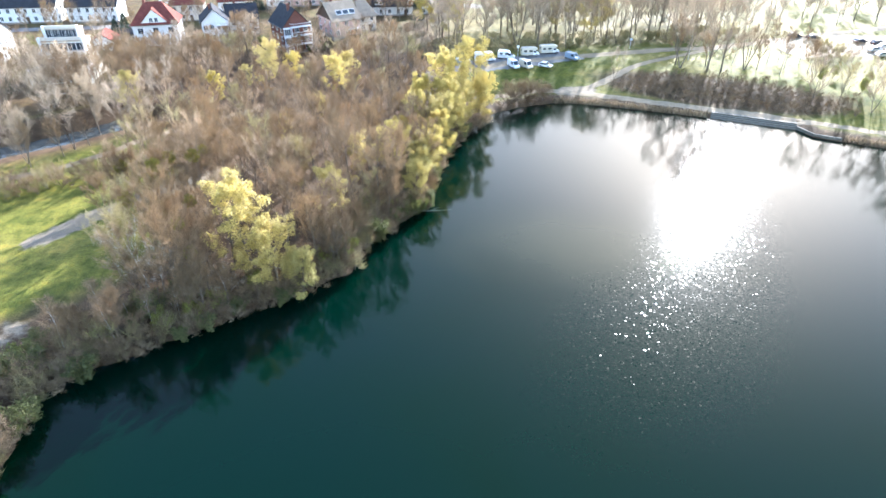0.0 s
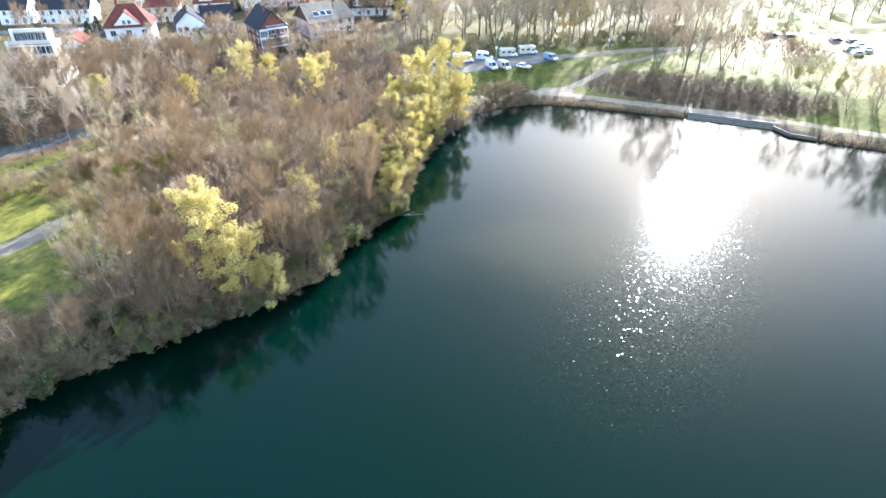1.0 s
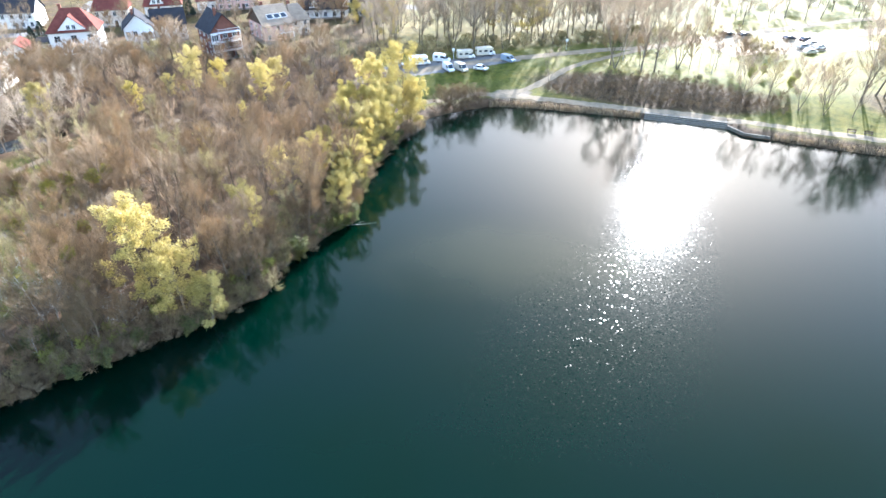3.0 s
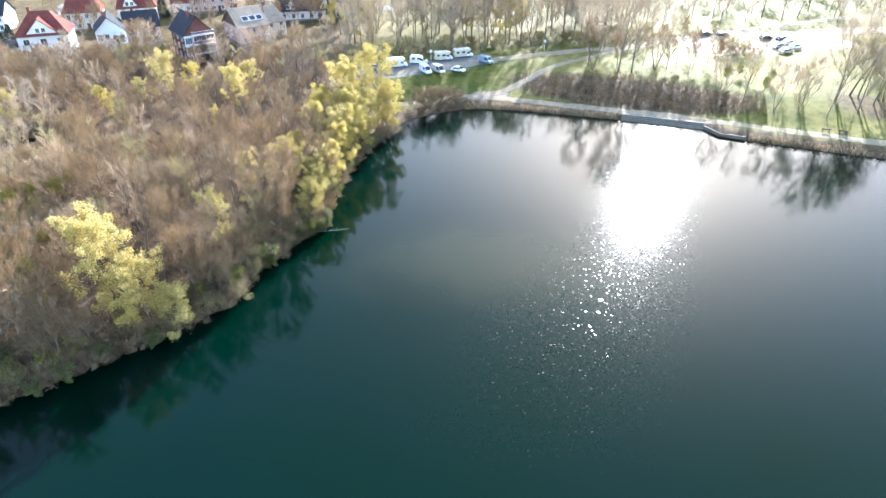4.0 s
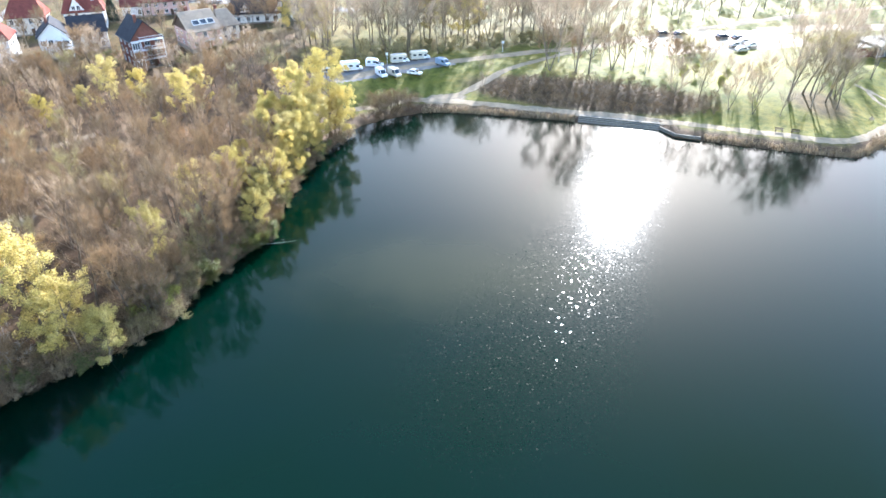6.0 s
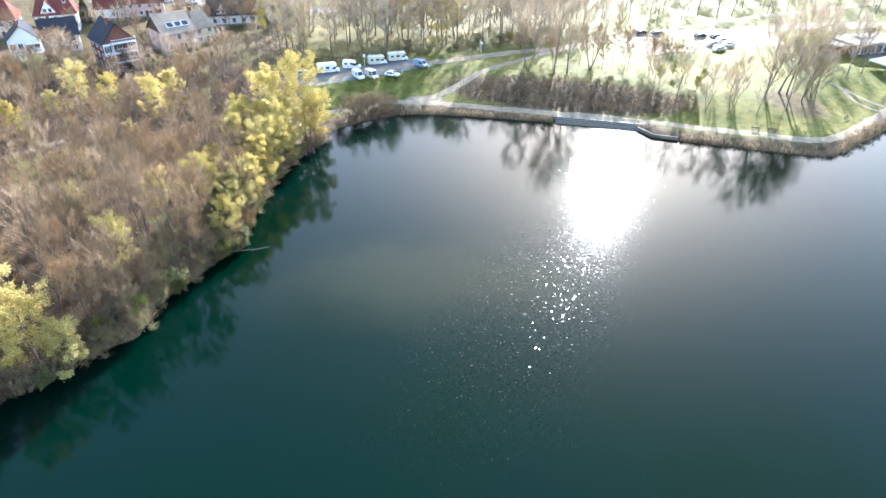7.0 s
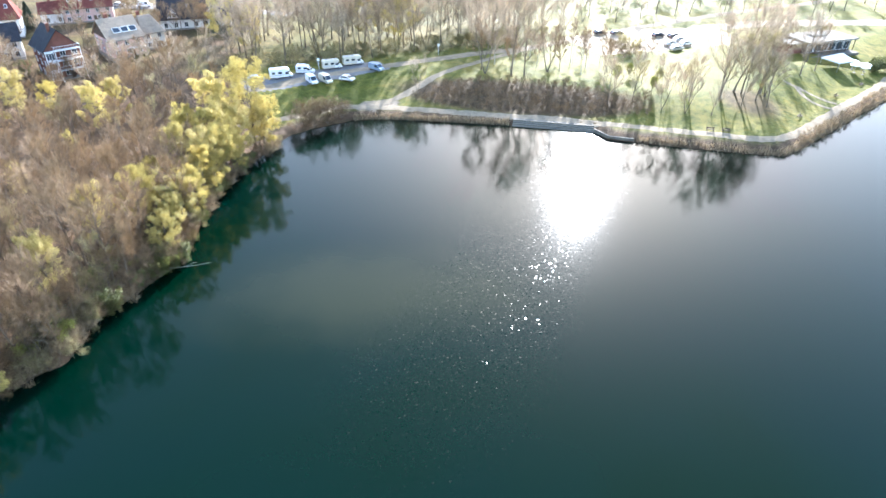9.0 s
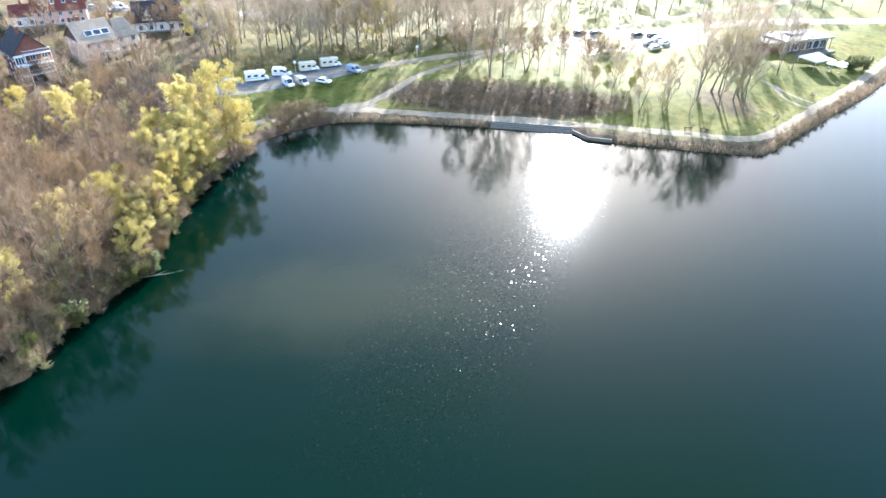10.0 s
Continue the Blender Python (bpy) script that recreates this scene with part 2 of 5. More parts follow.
def add_box(bm, x0, x1, y0, y1, z0, z1, bevel=0.0):
    vs = [bm.verts.new(p) for p in ((x0, y0, z0), (x1, y0, z0), (x1, y1, z0), (x0, y1, z0), (x0, y0, z1), (x1, y0, z1), (x1, y1, z1), (x0, y1, z1))]
    fs = [bm.faces.new([vs[i] for i in q]) for q in ((3, 2, 1, 0), (4, 5, 6, 7), (0, 1, 5, 4), (1, 2, 6, 5), (2, 3, 7, 6), (3, 0, 4, 7))]
    if bevel:
        es = list({e for fc in fs for e in fc.edges})
        bmesh.ops.bevel(bm, geom=es, offset=bevel, segments=2, affect="EDGES", profile=0.6)
    return bm


def box(x0, x1, y0, y1, z0, z1, bevel=0.0):
    return add_box(bmesh.new(), x0, x1, y0, y1, z0, z1, bevel)


def prism(profile, x0, x1, axis="x", bevel=0.0):
    """A closed outline (u, z) swept from x0 to x1 along an axis; u is the other level axis."""
    bm = bmesh.new()
    at = (lambda u, z, s: (s, u, z)) if axis == "x" else (lambda u, z, s: (u, s, z))
    a = [bm.verts.new(at(u, z, x0)) for u, z in profile]
    b = [bm.verts.new(at(u, z, x1)) for u, z in profile]
    bm.faces.new(a[::-1])
    bm.faces.new(b)
    k = len(profile)
    for i in range(k):
        bm.faces.new((a[i], a[(i + 1) % k], b[(i + 1) % k], b[i]))
    bmesh.ops.recalc_face_normals(bm, faces=bm.faces)
    if bevel:
        bmesh.ops.bevel(bm, geom=bm.edges[:], offset=bevel, segments=2, affect="EDGES", profile=0.6)
    return bm


def disc(r, x0, x1, seg=14):
    """A round slab along x."""
    return prism([(r * math.cos(2 * math.pi * i / seg), r * math.sin(2 * math.pi * i / seg)) for i in range(seg)], x0, x1, "y")


def thing(name, m, label, category, group="", kind=""):
    ob = new(name)
    ob.matrix_world = m
    return tagged(ob, label, category, group, kind)


# ---- ground ----
LAKE = np.array([(-58, 14), (-49, 30), (-47.5, 44), (-49, 51), (-47.6, 54), (-45.4, 56.3), (-41.4, 58.7), (-37.5, 61.9), (-32.3, 64.8), (-28, 68.6),
                 (-23, 71.5), (-19.2, 74.6), (-14.6, 78), (-13.3, 85), (-9.3, 91.2), (-4.2, 98), (-2.5, 106), (-2, 114), (0.2, 122), (2.8, 128.6),
                 (5.7, 135), (10.8, 143), (13, 147.7), (19, 151.5), (28.7, 154.8), (33.8, 154.8), (42, 152.6), (54.2, 148.5), (66, 144.3),
                 (83.8, 136.7), (85.3, 131.8), (94.8, 127.3), (105.2, 122), (115.4, 117.3), (119.5, 116), (123.5, 117.7), (131.7, 122.2),
                 (145, 129), (155, 134.7), (174, 144.3), (189, 154), (225, 172)])
LAKE = np.vstack([LAKE, [(300, 150), (330, 0), (220, -150), (0, -170), (-90, -100), (-80, -20)]])
STREAM = np.array([(-190, 92), (-140, 104), (-118, 111), (-96, 121), (-86, 128), (-80, 134), (-75, 140)])
WOOD = np.array([(-55, 40), (-47, 58), (-14, 80), (0, 115), (10, 145), (6, 158), (-2, 180), (-30, 196), (-75, 190), (-86, 160), (-72, 148), (-64, 133), (-52, 112),
                 (-52, 96), (-44, 84), (-50, 72), (-62, 62), (-75, 46)])


def seg_dist(px, py, pts, closed):
    best = np.full(px.shape, 1e9)
    k = len(pts)
    for i in range(k if closed else k - 1):
        ax, ay = pts[i]
        bx, by = pts[(i + 1) % k]
        dx, dy = bx - ax, by - ay
        t = np.clip(((px - ax) * dx + (py - ay) * dy) / (dx * dx + dy * dy), 0, 1)
        best = np.minimum(best, np.hypot(px - ax - t * dx, py - ay - t * dy))
    return best


def inside(px, py, pts):
    r = np.zeros(px.shape, bool)
    k = len(pts)
    for i in range(k):
        ax, ay = pts[i]
        bx, by = pts[(i + 1) % k]
        if ay == by:
            continue
        r ^= ((ay > py) != (by > py)) & (px < (bx - ax) * (py - ay) / (by - ay) + ax)
    return r


def smooth_step(v, a, b):
    t = np.clip((v - a) / (b - a), 0, 1)
    return t * t * (3 - 2 * t)


def heights(px, py):
    d = seg_dist(px, py, LAKE, True)
    d = np.where(inside(px, py, LAKE), -d, d)
    d = d + 0.3 * np.sin(px * 1.1 + py * 0.6) * np.sin(py * 0.8 - px * 0.3)
    far = smooth_step(px - 0.25 * (np.minimum(py, 140) - 100) + 0.7 * np.maximum(py - 140, 0), -14, 8)
    bank = np.where(d < 0, np.maximum(d * 0.55, -3.0), np.minimum(d * (0.65 + 1.1 * (1 - far)), 0.9))
    rise_far = 0.5 * smooth_step(d, 1, 5) + 3.4 * smooth_step(d, 4, 24)
    rise_left = 0.8 * smooth_step(d, 2, 25) + 2.2 * smooth_step(d, 50, 110)
    z = bank + np.where(d > 0, far * rise_far + (1 - far) * rise_left, 0)
    s = seg_dist(px, py, STREAM, False)
    z = np.where(d > 6, z - (z + 0.3) * smooth_step(-s, -8.0, -4.6), z)
    z += np.where(d > 3, 0.10 * np.sin(px * 0.21 + 0.4 * py) * np.cos(0.17 * py - 0.1 * px), 0)
    return z


def ground(x, y):
    return float(heights(np.array([float(x)]), np.array([float(y)]))[0])


gx = np.concatenate([[-3000, -1500, -800, -450, -300, -220], np.arange(-180, 262, 1.5), [290, 340, 450, 800, 1500, 3000]])
gy = np.concatenate([[-3000, -1500, -800, -400, -200, -120, -60, -20, 0, 15], np.arange(24, 292, 1.5), [310, 340, 400, 600, 1000, 1800, 3200]])
mx_, my_ = np.meshgrid(gx, gy)
mz_ = heights(mx_, my_)
nx_, ny_ = len(gx), len(gy)
idx = np.arange(nx_ * ny_).reshape(ny_, nx_)
quads = np.stack([idx[:-1, :-1], idx[:-1, 1:], idx[1:, 1:], idx[1:, :-1]], -1).reshape(-1, 4)
land = raw("ground", np.stack([mx_, my_, mz_], -1).reshape(-1, 3).tolist(), quads.tolist(), GRASS, smooth=True)
tagged(land, "grassy lakeside park ground with brown leaf litter under trees", "ground", kind="structure")
litter = land.data.attributes.new("litter", "FLOAT", "POINT")
wd = seg_dist(mx_, my_, WOOD, True) * np.where(inside(mx_, my_, WOOD), 1, -1)
sd = seg_dist(mx_, my_, STREAM, False)
ld = seg_dist(mx_, my_, LAKE, True)
lit = np.maximum.reduce([smooth_step(wd + 1.2 * np.sin(mx_ * 0.8) * np.cos(my_ * 0.6), -3, 2), smooth_step(-sd, -15.0, -9.0), smooth_step(-ld, -5.0, -2.5)])
# the shrub bank behind the far path
lit = np.maximum(lit, 0.95 * smooth_step(-np.hypot((mx_ - 71) / 3.4, (my_ - 155) - 0.4 * (71 - mx_)), -10, -7))
lit = np.maximum(lit, 0.8 * smooth_step(-np.hypot(mx_ - 125, (my_ - 138.5) * 1.1), -10, -5))
# brown ground before the flats, and worn gravel on the meadow
flat = np.array([(-140, 122), (-100, 130), (-82, 146), (-84, 162), (-140, 162)])
fd = seg_dist(mx_, my_, flat, True) * np.where(inside(mx_, my_, flat), 1, -1)
lit = np.maximum(lit, 0.9 * smooth_step(fd, -2, 3))
track = np.array([(-66.5, 84.5), (-64.2, 87.6), (-61, 92.5), (-57, 98), (-52, 103), (-46, 108)])
td = seg_dist(mx_, my_, track, False)
spot = np.hypot(mx_ + 58, (my_ - 62) * 0.8)
wear = land.data.attributes.new("worn", "FLOAT", "POINT")
wear_all = np.maximum(0.75 * smooth_step(-td, -3.6, -0.6), 0.42 * smooth_step(-spot, -4, -1))
sandy = np.hypot((mx_ - 35.5) / 7.0, (my_ - 160.2) / 3.2)
wear_all = np.maximum(wear_all, 0.8 * smooth_step(-sandy, -1.1, -0.5))
wear.data.foreach_set("value", wear_all.reshape(-1).astype(np.float32))
# gardens and the wood floor behind the parking strip
gar = np.array([(-180, 140), (-96, 140), (-60, 165), (-4, 184), (60, 194), (96, 204), (96, 240), (30, 250), (0, 330), (-180, 330)])
gd = seg_dist(mx_, my_, gar, True) * np.where(inside(mx_, my_, gar), 1, -1)
lit = np.maximum(lit, smooth_step(gd, -2, 4) * (1 - 0.5 * smooth_step(mx_, -6, 14)) * (0.8 + 0.2 * np.sin(mx_ * 0.33 + 2 * np.sin(my_ * 0.11)) * np.sin(my_ * 0.27)))
litter.data.foreach_set("value", lit.reshape(-1).astype(np.float32))

water = raw("lake", [(-110, -180, 0), (340, -180, 0), (340, 180, 0), (-110, 180, 0)], [(0, 1, 2, 3)], WATER)
tagged(water, "calm dark teal lake water with fine ripples", "lake", kind="structure")


def strip(name, pts, width, mat, label, lift=0.05, step=1.2, kind="structure", category="path", level=None, ragged=0.15):
    """A path laid on the ground along a line of points (x, y)."""
    line = []
    for (ax, ay), (bx, by) in zip(pts[:-1], pts[1:]):
        k = max(1, int(math.hypot(bx - ax, by - ay) / step))
        line += [(ax + (bx - ax) * i / k, ay + (by - ay) * i / k) for i in range(k)]
    line.append(pts[-1])
    P = np.array(line, float)
    for _ in range(4):
        P[1:-1] = (P[:-2] + 2 * P[1:-1] + P[2:]) / 4
    T = np.gradient(P, axis=0)
    T /= np.linalg.norm(T, axis=1)[:, None]
    N = np.stack([-T[:, 1], T[:, 0]], -1)
    rng = np.random.default_rng(len(P))
    w0 = width / 2 + rng.normal(0, ragged, len(P))
    w1 = width / 2 + rng.normal(0, ragged, len(P))
    cols = 6
    verts, faces = [], []
    for j in range(cols + 1):
        u = j / cols
        Q = P + N * (-w0 * (1 - u) + w1 * u)[:, None]
        z = heights(Q[:, 0], Q[:, 1]) + lift if level is None else np.full(len(Q), level)
        if level is None and j in (0, cols):
            z -= 0.1
        verts += [(a, b, c) for (a, b), c in zip(Q, z)]
    k = len(P)
    for j in range(cols):
        for i in range(k - 1):
            faces.append((j * k + i, j * k + k + i, j * k + k + i + 1, j * k + i + 1)[::-1])
    ob = raw(name, verts, faces, mat, smooth=True)
    return tagged(ob, label, category, kind=kind)


strip("stream", [tuple(p) for p in STREAM], 9.0, SKYWATER, "narrow pale stream behind the wood", level=0.3, category="water")
strip("shore_path", [(2, 152), (9.6, 153.6), (15.2, 156), (25.7, 160.5), (33, 160), (40.8, 157.5), (48.2, 154.6), (61.4, 149.4), (74.5, 144.4), (87, 138),
                     (97.5, 132.4), (108.3, 127), (116, 122.6), (121, 121.5), (128, 124), (141, 131), (152, 137.5), (170, 147), (187, 158), (225, 182)], 2.8, SAND,
      "pale sandy path along the lake shore")
strip("hill_path", [(33, 160.5), (38.9, 161.5), (47.5, 167), (55.2, 173), (67.3, 181), (80, 188), (95, 196)], 2.6, SAND, "pale gravel path climbing the bank")
strip("road", [(-6, 164), (8.5, 170), (23, 177), (36.8, 180.5), (47.4, 183.5), (58, 186.3), (71, 189.2), (84, 191), (100, 197), (128, 208), (170, 222), (230, 236)], 4.0, SAND,
      "pale road past the parking place", lift=0.09)
strip("parking_place", [(0, 170), (12, 173.5), (22, 177), (32, 180.5), (40, 183)], 10.5, ASPHALT, "grey asphalt parking strip for motorhomes", lift=0.06, category="parking")
strip("park_path", [(-135, 90), (-92, 103.5), (-85.5, 106), (-77.3, 111), (-71.4, 117.3), (-65.6, 126.3), (-58, 136), (-46, 146)], 2.4, DIRT, "brown earth path through the park")
strip("bank_path", [(-140, 92), (-100, 110), (-89, 114), (-80, 122), (-72, 130), (-64, 140), (-50, 148)], 1.8, LEAFY_EARTH, "brown leaf-strewn track along the stream")


# ---- trees ----
def tube(V, F, pts, radii, n=5):
    """Appends a tapering round limb along pts to the vertex and face lists."""
    base = len(V)
    k = len(pts)
    for i, p in enumerate(pts):
        d = (pts[min(i + 1, k - 1)] - pts[max(i - 1, 0)]).normalized()
        a = d.orthogonal().normalized()
        b = d.cross(a)
        for j in range(n):
            t = 2 * math.pi * j / n
            V.append(tuple(p + (a * math.cos(t) + b * math.sin(t)) * radii[i]))
    for i in range(k - 1):
        for j in range(n):
            F.append((base + i * n + j, base + i * n + (j + 1) % n, base + (i + 1) * n + (j + 1) % n, base + (i + 1) * n + j))


def rand_dir(r):
    while True:
        v = Vector((r.uniform(-1, 1), r.uniform(-1, 1), r.uniform(-1, 1)))
        if 0.05 < v.length < 1:
            return v.normalized()


def limb(r, p, d, length, up, wob, n=5):
    pts = [p.copy()]
    for _ in range(n - 1):
        d = (d + rand_dir(r) * wob + Vector((0, 0, up))).normalized()
        p = p + d * (length / (n - 1))
        pts.append(p.copy())
    return pts


def tree_meshes(name, seed, h, spread, limbs=11, subs=6, twigs=26, leafy=0.0, leaf=0.26, droop=0.0, clear=0.28, up=0.12, rise=0.45, trunk_r=0.17, twig_len=1.25, stems=1, twig_w=0.021, sprays=5, puff=0.0, lift=0.35):
    """The two meshes of a broad-leaved tree: wood (trunk and limbs) and crown (twigs and leaves)."""
    r = random.Random(seed)
    V, F, CV, CF = [], [], [], []
    starts = []
    for s in range(stems):
        lean = Vector((r.uniform(-0.1, 0.1), r.uniform(-0.1, 0.1), 1)) if stems == 1 else Vector((math.cos(s * 6.28 / stems) * 0.35, math.sin(s * 6.28 / stems) * 0.35, 1))
        tp = limb(r, Vector((0, 0, -0.3)), lean.normalized(), h * 0.86, 0.06, 0.07, 8)
        tr = trunk_r * (1 if stems == 1 else 0.7)
        tube(V, F, tp, [tr * (1.25 if i == 0 else 1 - 0.85 * i / 7) for i in range(8)], 7)
        for i in range(limbs // stems):
            f = clear + (1 - clear) * (i + r.random() * 0.6) / (limbs // stems)
            q = min(f, 0.999) * 7
            k = int(q)
            p = tp[k].lerp(tp[min(k + 1, 7)], q - k)
            a = i * 2.4 + r.uniform(-0.5, 0.5)
            prof = (1 - ((f - 0.5) / 0.62) ** 2)
            ln = spread * max(0.3, prof) * r.uniform(0.8, 1.15)
            d = Vector((math.cos(a), math.sin(a), rise + 0.9 * f))
            starts.append((p, d.normalized(), ln, tr * 0.42 * (1.15 - f)))
    tips = []
    for p, d, ln, rad in starts:
        lp = limb(r, p, d, ln, up, 0.16, 5)
        tube(V, F, lp, [rad, rad * 0.8, rad * 0.6, rad * 0.4, rad * 0.15], 4)
        for j in range(subs):
            f = 0.25 + 0.75 * (j + r.random()) / subs
            q = min(f, 0.999) * 4
            k = int(q)
            s = lp[k].lerp(lp[k + 1], q - k)
            sd_ = (rand_dir(r) * 0.8 + d * 0.9 + Vector((0, 0, 0.45))).normalized()
            sp = limb(r, s, sd_, max(1.0, ln * r.uniform(0.35, 0.6)), up * 0.8, 0.2, 3)
            tube(V, F, sp, [rad * 0.35, rad * 0.24, rad * 0.08], 3)
            tips.append((sp, sd_))
    for sp, sd_ in tips:
        if puff:
            # a billow of small leaves round the end of the branch, thickest on its outside
            mid, size = sp[1].lerp(sp[2], 0.5), puff * r.uniform(0.6, 1.3)
            for _ in range(int(190 * size)):
                o = rand_dir(r) * size * r.uniform(0.45, 1.0)
                c = mid + Vector((o.x, o.y, o.z * 0.9 if o.z > 0 else o.z * 1.2))
                a = (rand_dir(r) + o.normalized() * 0.5 + Vector((0, 0, -0.4))).normalized()
                b = a.orthogonal().normalized()
                e = leaf * r.uniform(0.6, 1.3)
                k = len(CV)
                CV.extend((tuple(c - a * e), tuple(c + b * e * 0.5), tuple(c + a * e), tuple(c - b * e * 0.5)))
                CF.append((k, k + 1, k + 2, k + 3))
        for _ in range(twigs):
            s = sp[0].lerp(sp[2], r.uniform(0.0, 1.0))
            d = (rand_dir(r) * 1.0 + sd_ * 0.8 + Vector((0, 0, lift - droop))).normalized()
            ln = twig_len * r.uniform(0.5, 1.25)
            if r.random() < leafy:
                # a spray of leaves along the twig
                for _ in range(sprays):
                    c = s + d * ln * r.uniform(0.1, 0.9) + Vector((0, 0, -droop * ln * r.random())) + rand_dir(r) * 0.18
                    a = rand_dir(r)
                    b = a.orthogonal().normalized()
                    e = leaf * r.uniform(0.6, 1.2)
                    k = len(CV)
                    CV.extend((tuple(c - a * e), tuple(c + b * e * 0.45), tuple(c + a * e), tuple(c - b * e * 0.45)))
                    CF.append((k, k + 1, k + 2, k + 3))
            else:
                w = d.orthogonal().normalized() * twig_w * r.uniform(0.7, 1.4)
                e = s + d * ln
                m = s + d * ln * r.uniform(0.3, 0.5)
                side = m + (rand_dir(r) * 0.8 + d) * ln * 0.4
                k = len(CV)
                CV.extend((tuple(s - w), tuple(s + w), tuple(e), tuple(m - w * 0.7), tuple(m + w * 0.7), tuple(side)))
                CF.append((k, k + 1, k + 2))
                CF.append((k + 3, k + 4, k + 5))
    wood = bpy.data.meshes.new(name + "_wood")
    wood.from_pydata(V, [], F)
    wood.polygons.foreach_set("use_smooth", [True] * len(F))
    crown = bpy.data.meshes.new(name + "_crown")
    crown.from_pydata(CV, [], CF)
    return wood, crown


KINDS = {}


def tree_kind(key, bark, foliage, label, category, name, extra=None, **kw):
    wood, crown = tree_meshes(key, **kw)
    wood.materials.append(bark)
    crown.materials.append(foliage)
    KINDS.setdefault(key.split("-")[0], []).append((wood, crown, label, category, name, kw["h"], extra))


for i in range(6):
    tree_kind(f"bare-{i}", BARK, TWIG, "bare brown deciduous tree with fine twigs", "tree", "bare_tree", seed=11 + i, h=13.0 + i % 3, spread=4.4 + 0.4 * (i % 4), limbs=14, subs=6, twigs=30, up=0.16, rise=0.6, twig_w=0.015, lift=0.7, twig_len=1.15)
for i in range(3):
    tree_kind(f"bud-{i}", BARK, OLIVE, "deciduous tree with olive budding twigs", "tree", "budding_tree", seed=31 + i, h=12.5 + i, spread=4.0, limbs=11, subs=6, twigs=24, leafy=0.3, leaf=0.09, sprays=4, lift=0.6, twig_w=0.015)
for i in range(4):
    tree_kind(f"willow-{i}", BARK, LEAF, "tall willow in young yellow-green leaf", "tree", "willow", seed=51 + i, h=14 + i, spread=4.2 + 0.3 * i, limbs=15, subs=9, twigs=6, leafy=0.8, leaf=0.105, droop=0.3, clear=0.14, rise=0.5, twig_len=1.1, puff=0.6, sprays=5)
for i in range(2):
    tree_kind(f"green-{i}", BARK, LEAFG, "young tree in fresh green leaf", "tree", "green_tree", seed=61 + i, h=8 + i, spread=2.6, limbs=10, subs=6, twigs=16, leafy=0.8, leaf=0.22)
for i in range(3):
    tree_kind(f"birch-{i}", PALEBARK, TWIG, "slender bare birch with a pale trunk", "tree", "birch", seed=71 + i, h=13 + i, spread=2.4, limbs=11, subs=5, twigs=18, clear=0.35, trunk_r=0.12, droop=0.3)
# these crowns take the twig colour that has haze painted in
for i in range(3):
    tree_kind(f"spreading-{i}", BARK, HAZETWIG, "tall bare tree with open spreading limbs", "tree", "bare_tree", seed=81 + i, h=14 + 1.5 * i, spread=6.6, limbs=15, subs=8, twigs=30, clear=0.2, up=0.2, rise=0.6, twig_w=0.012, lift=0.55, stems=1 + i % 2)
for i in range(4):
    tree_kind(f"shrub-{i}", BARK, (BRAMBLE, TWIG, OLIVE, BRAMBLE)[i], "dense leafless grey-brown shrub", "shrub", "shrub", seed=91 + i, h=2.8 + 0.5 * i, spread=1.7, limbs=15, subs=5, twigs=12, clear=0.05, trunk_r=0.05, twig_len=0.7, stems=3, twig_w=0.014)
tree_kind("leafshrub-0", BARK, LEAFDARK, "olive-green leafy shrub on the bank", "shrub", "leafy_shrub", seed=99, h=2.6, spread=1.7, limbs=15, subs=5, twigs=10, leafy=0.8, leaf=0.16, clear=0.05, trunk_r=0.05, twig_len=0.6, stems=3)
tree_kind("freshshrub-0", BARK, LEAFG, "shrub in fresh yellow-green leaf on the bank", "shrub", "leafy_shrub", seed=97, h=2.8, spread=1.6, limbs=13, subs=5, twigs=9, leafy=0.75, leaf=0.11, clear=0.05, trunk_r=0.05, twig_len=0.6, stems=3)
tree_kind("drybush-0", BARK, REED, "straw-coloured dry shrub on the bank", "shrub", "dry_shrub", seed=98, h=2.4, spread=1.6, limbs=15, subs=5, twigs=14, clear=0.05, trunk_r=0.05, twig_len=0.6, stems=3)
tree_kind("pale-0", PALEBARK, PALEBARK, "pale leafless tree with whitish branches", "tree", "pale_bare_tree", seed=105, h=11, spread=4.6, limbs=11, subs=6, twigs=9, clear=0.2, rise=0.3, trunk_r=0.14)
PLACER = random.Random(5)


def conifer(x, y, h, wide, seed, label):
    """A dense evergreen: short drooping sprays of needles in whorls round a trunk."""
    r = random.Random(seed)
    ob = thing("conifer", pose(x, y, ground(x, y)), label, "tree")
    V, F = [], []
    tube(V, F, [Vector((0, 0, -0.3)), Vector((0.05, 0, h * 0.5)), Vector((0, 0, h * 0.97))], [0.2, 0.13, 0.03], 6)
    raw("trunk", V, F, BARK, ob, smooth=True)
    V, F = [], []
    for i in range(int(150 * h)):
        f = r.random() ** 1.3
        z = h * (0.06 + 0.94 * f)
        rad = wide * (1 - f) ** 0.75 * r.uniform(0.35, 1.05) + 0.06
        t = r.uniform(0, 6.28)
        c = Vector((math.cos(t) * rad, math.sin(t) * rad, z))
        a = (Vector((math.cos(t), math.sin(t), -0.25)) + rand_dir(r) * 0.6).normalized()
        b = a.orthogonal().normalized()
        e = r.uniform(0.2, 0.42)
        k = len(V)
        V += [tuple(c - a * e), tuple(c + b * e * 0.4), tuple(c + a * e), tuple(c - b * e * 0.4)]
        F.append((k, k + 1, k + 2, k + 3))
    raw("crown", V, F, EVERGREEN, ob)


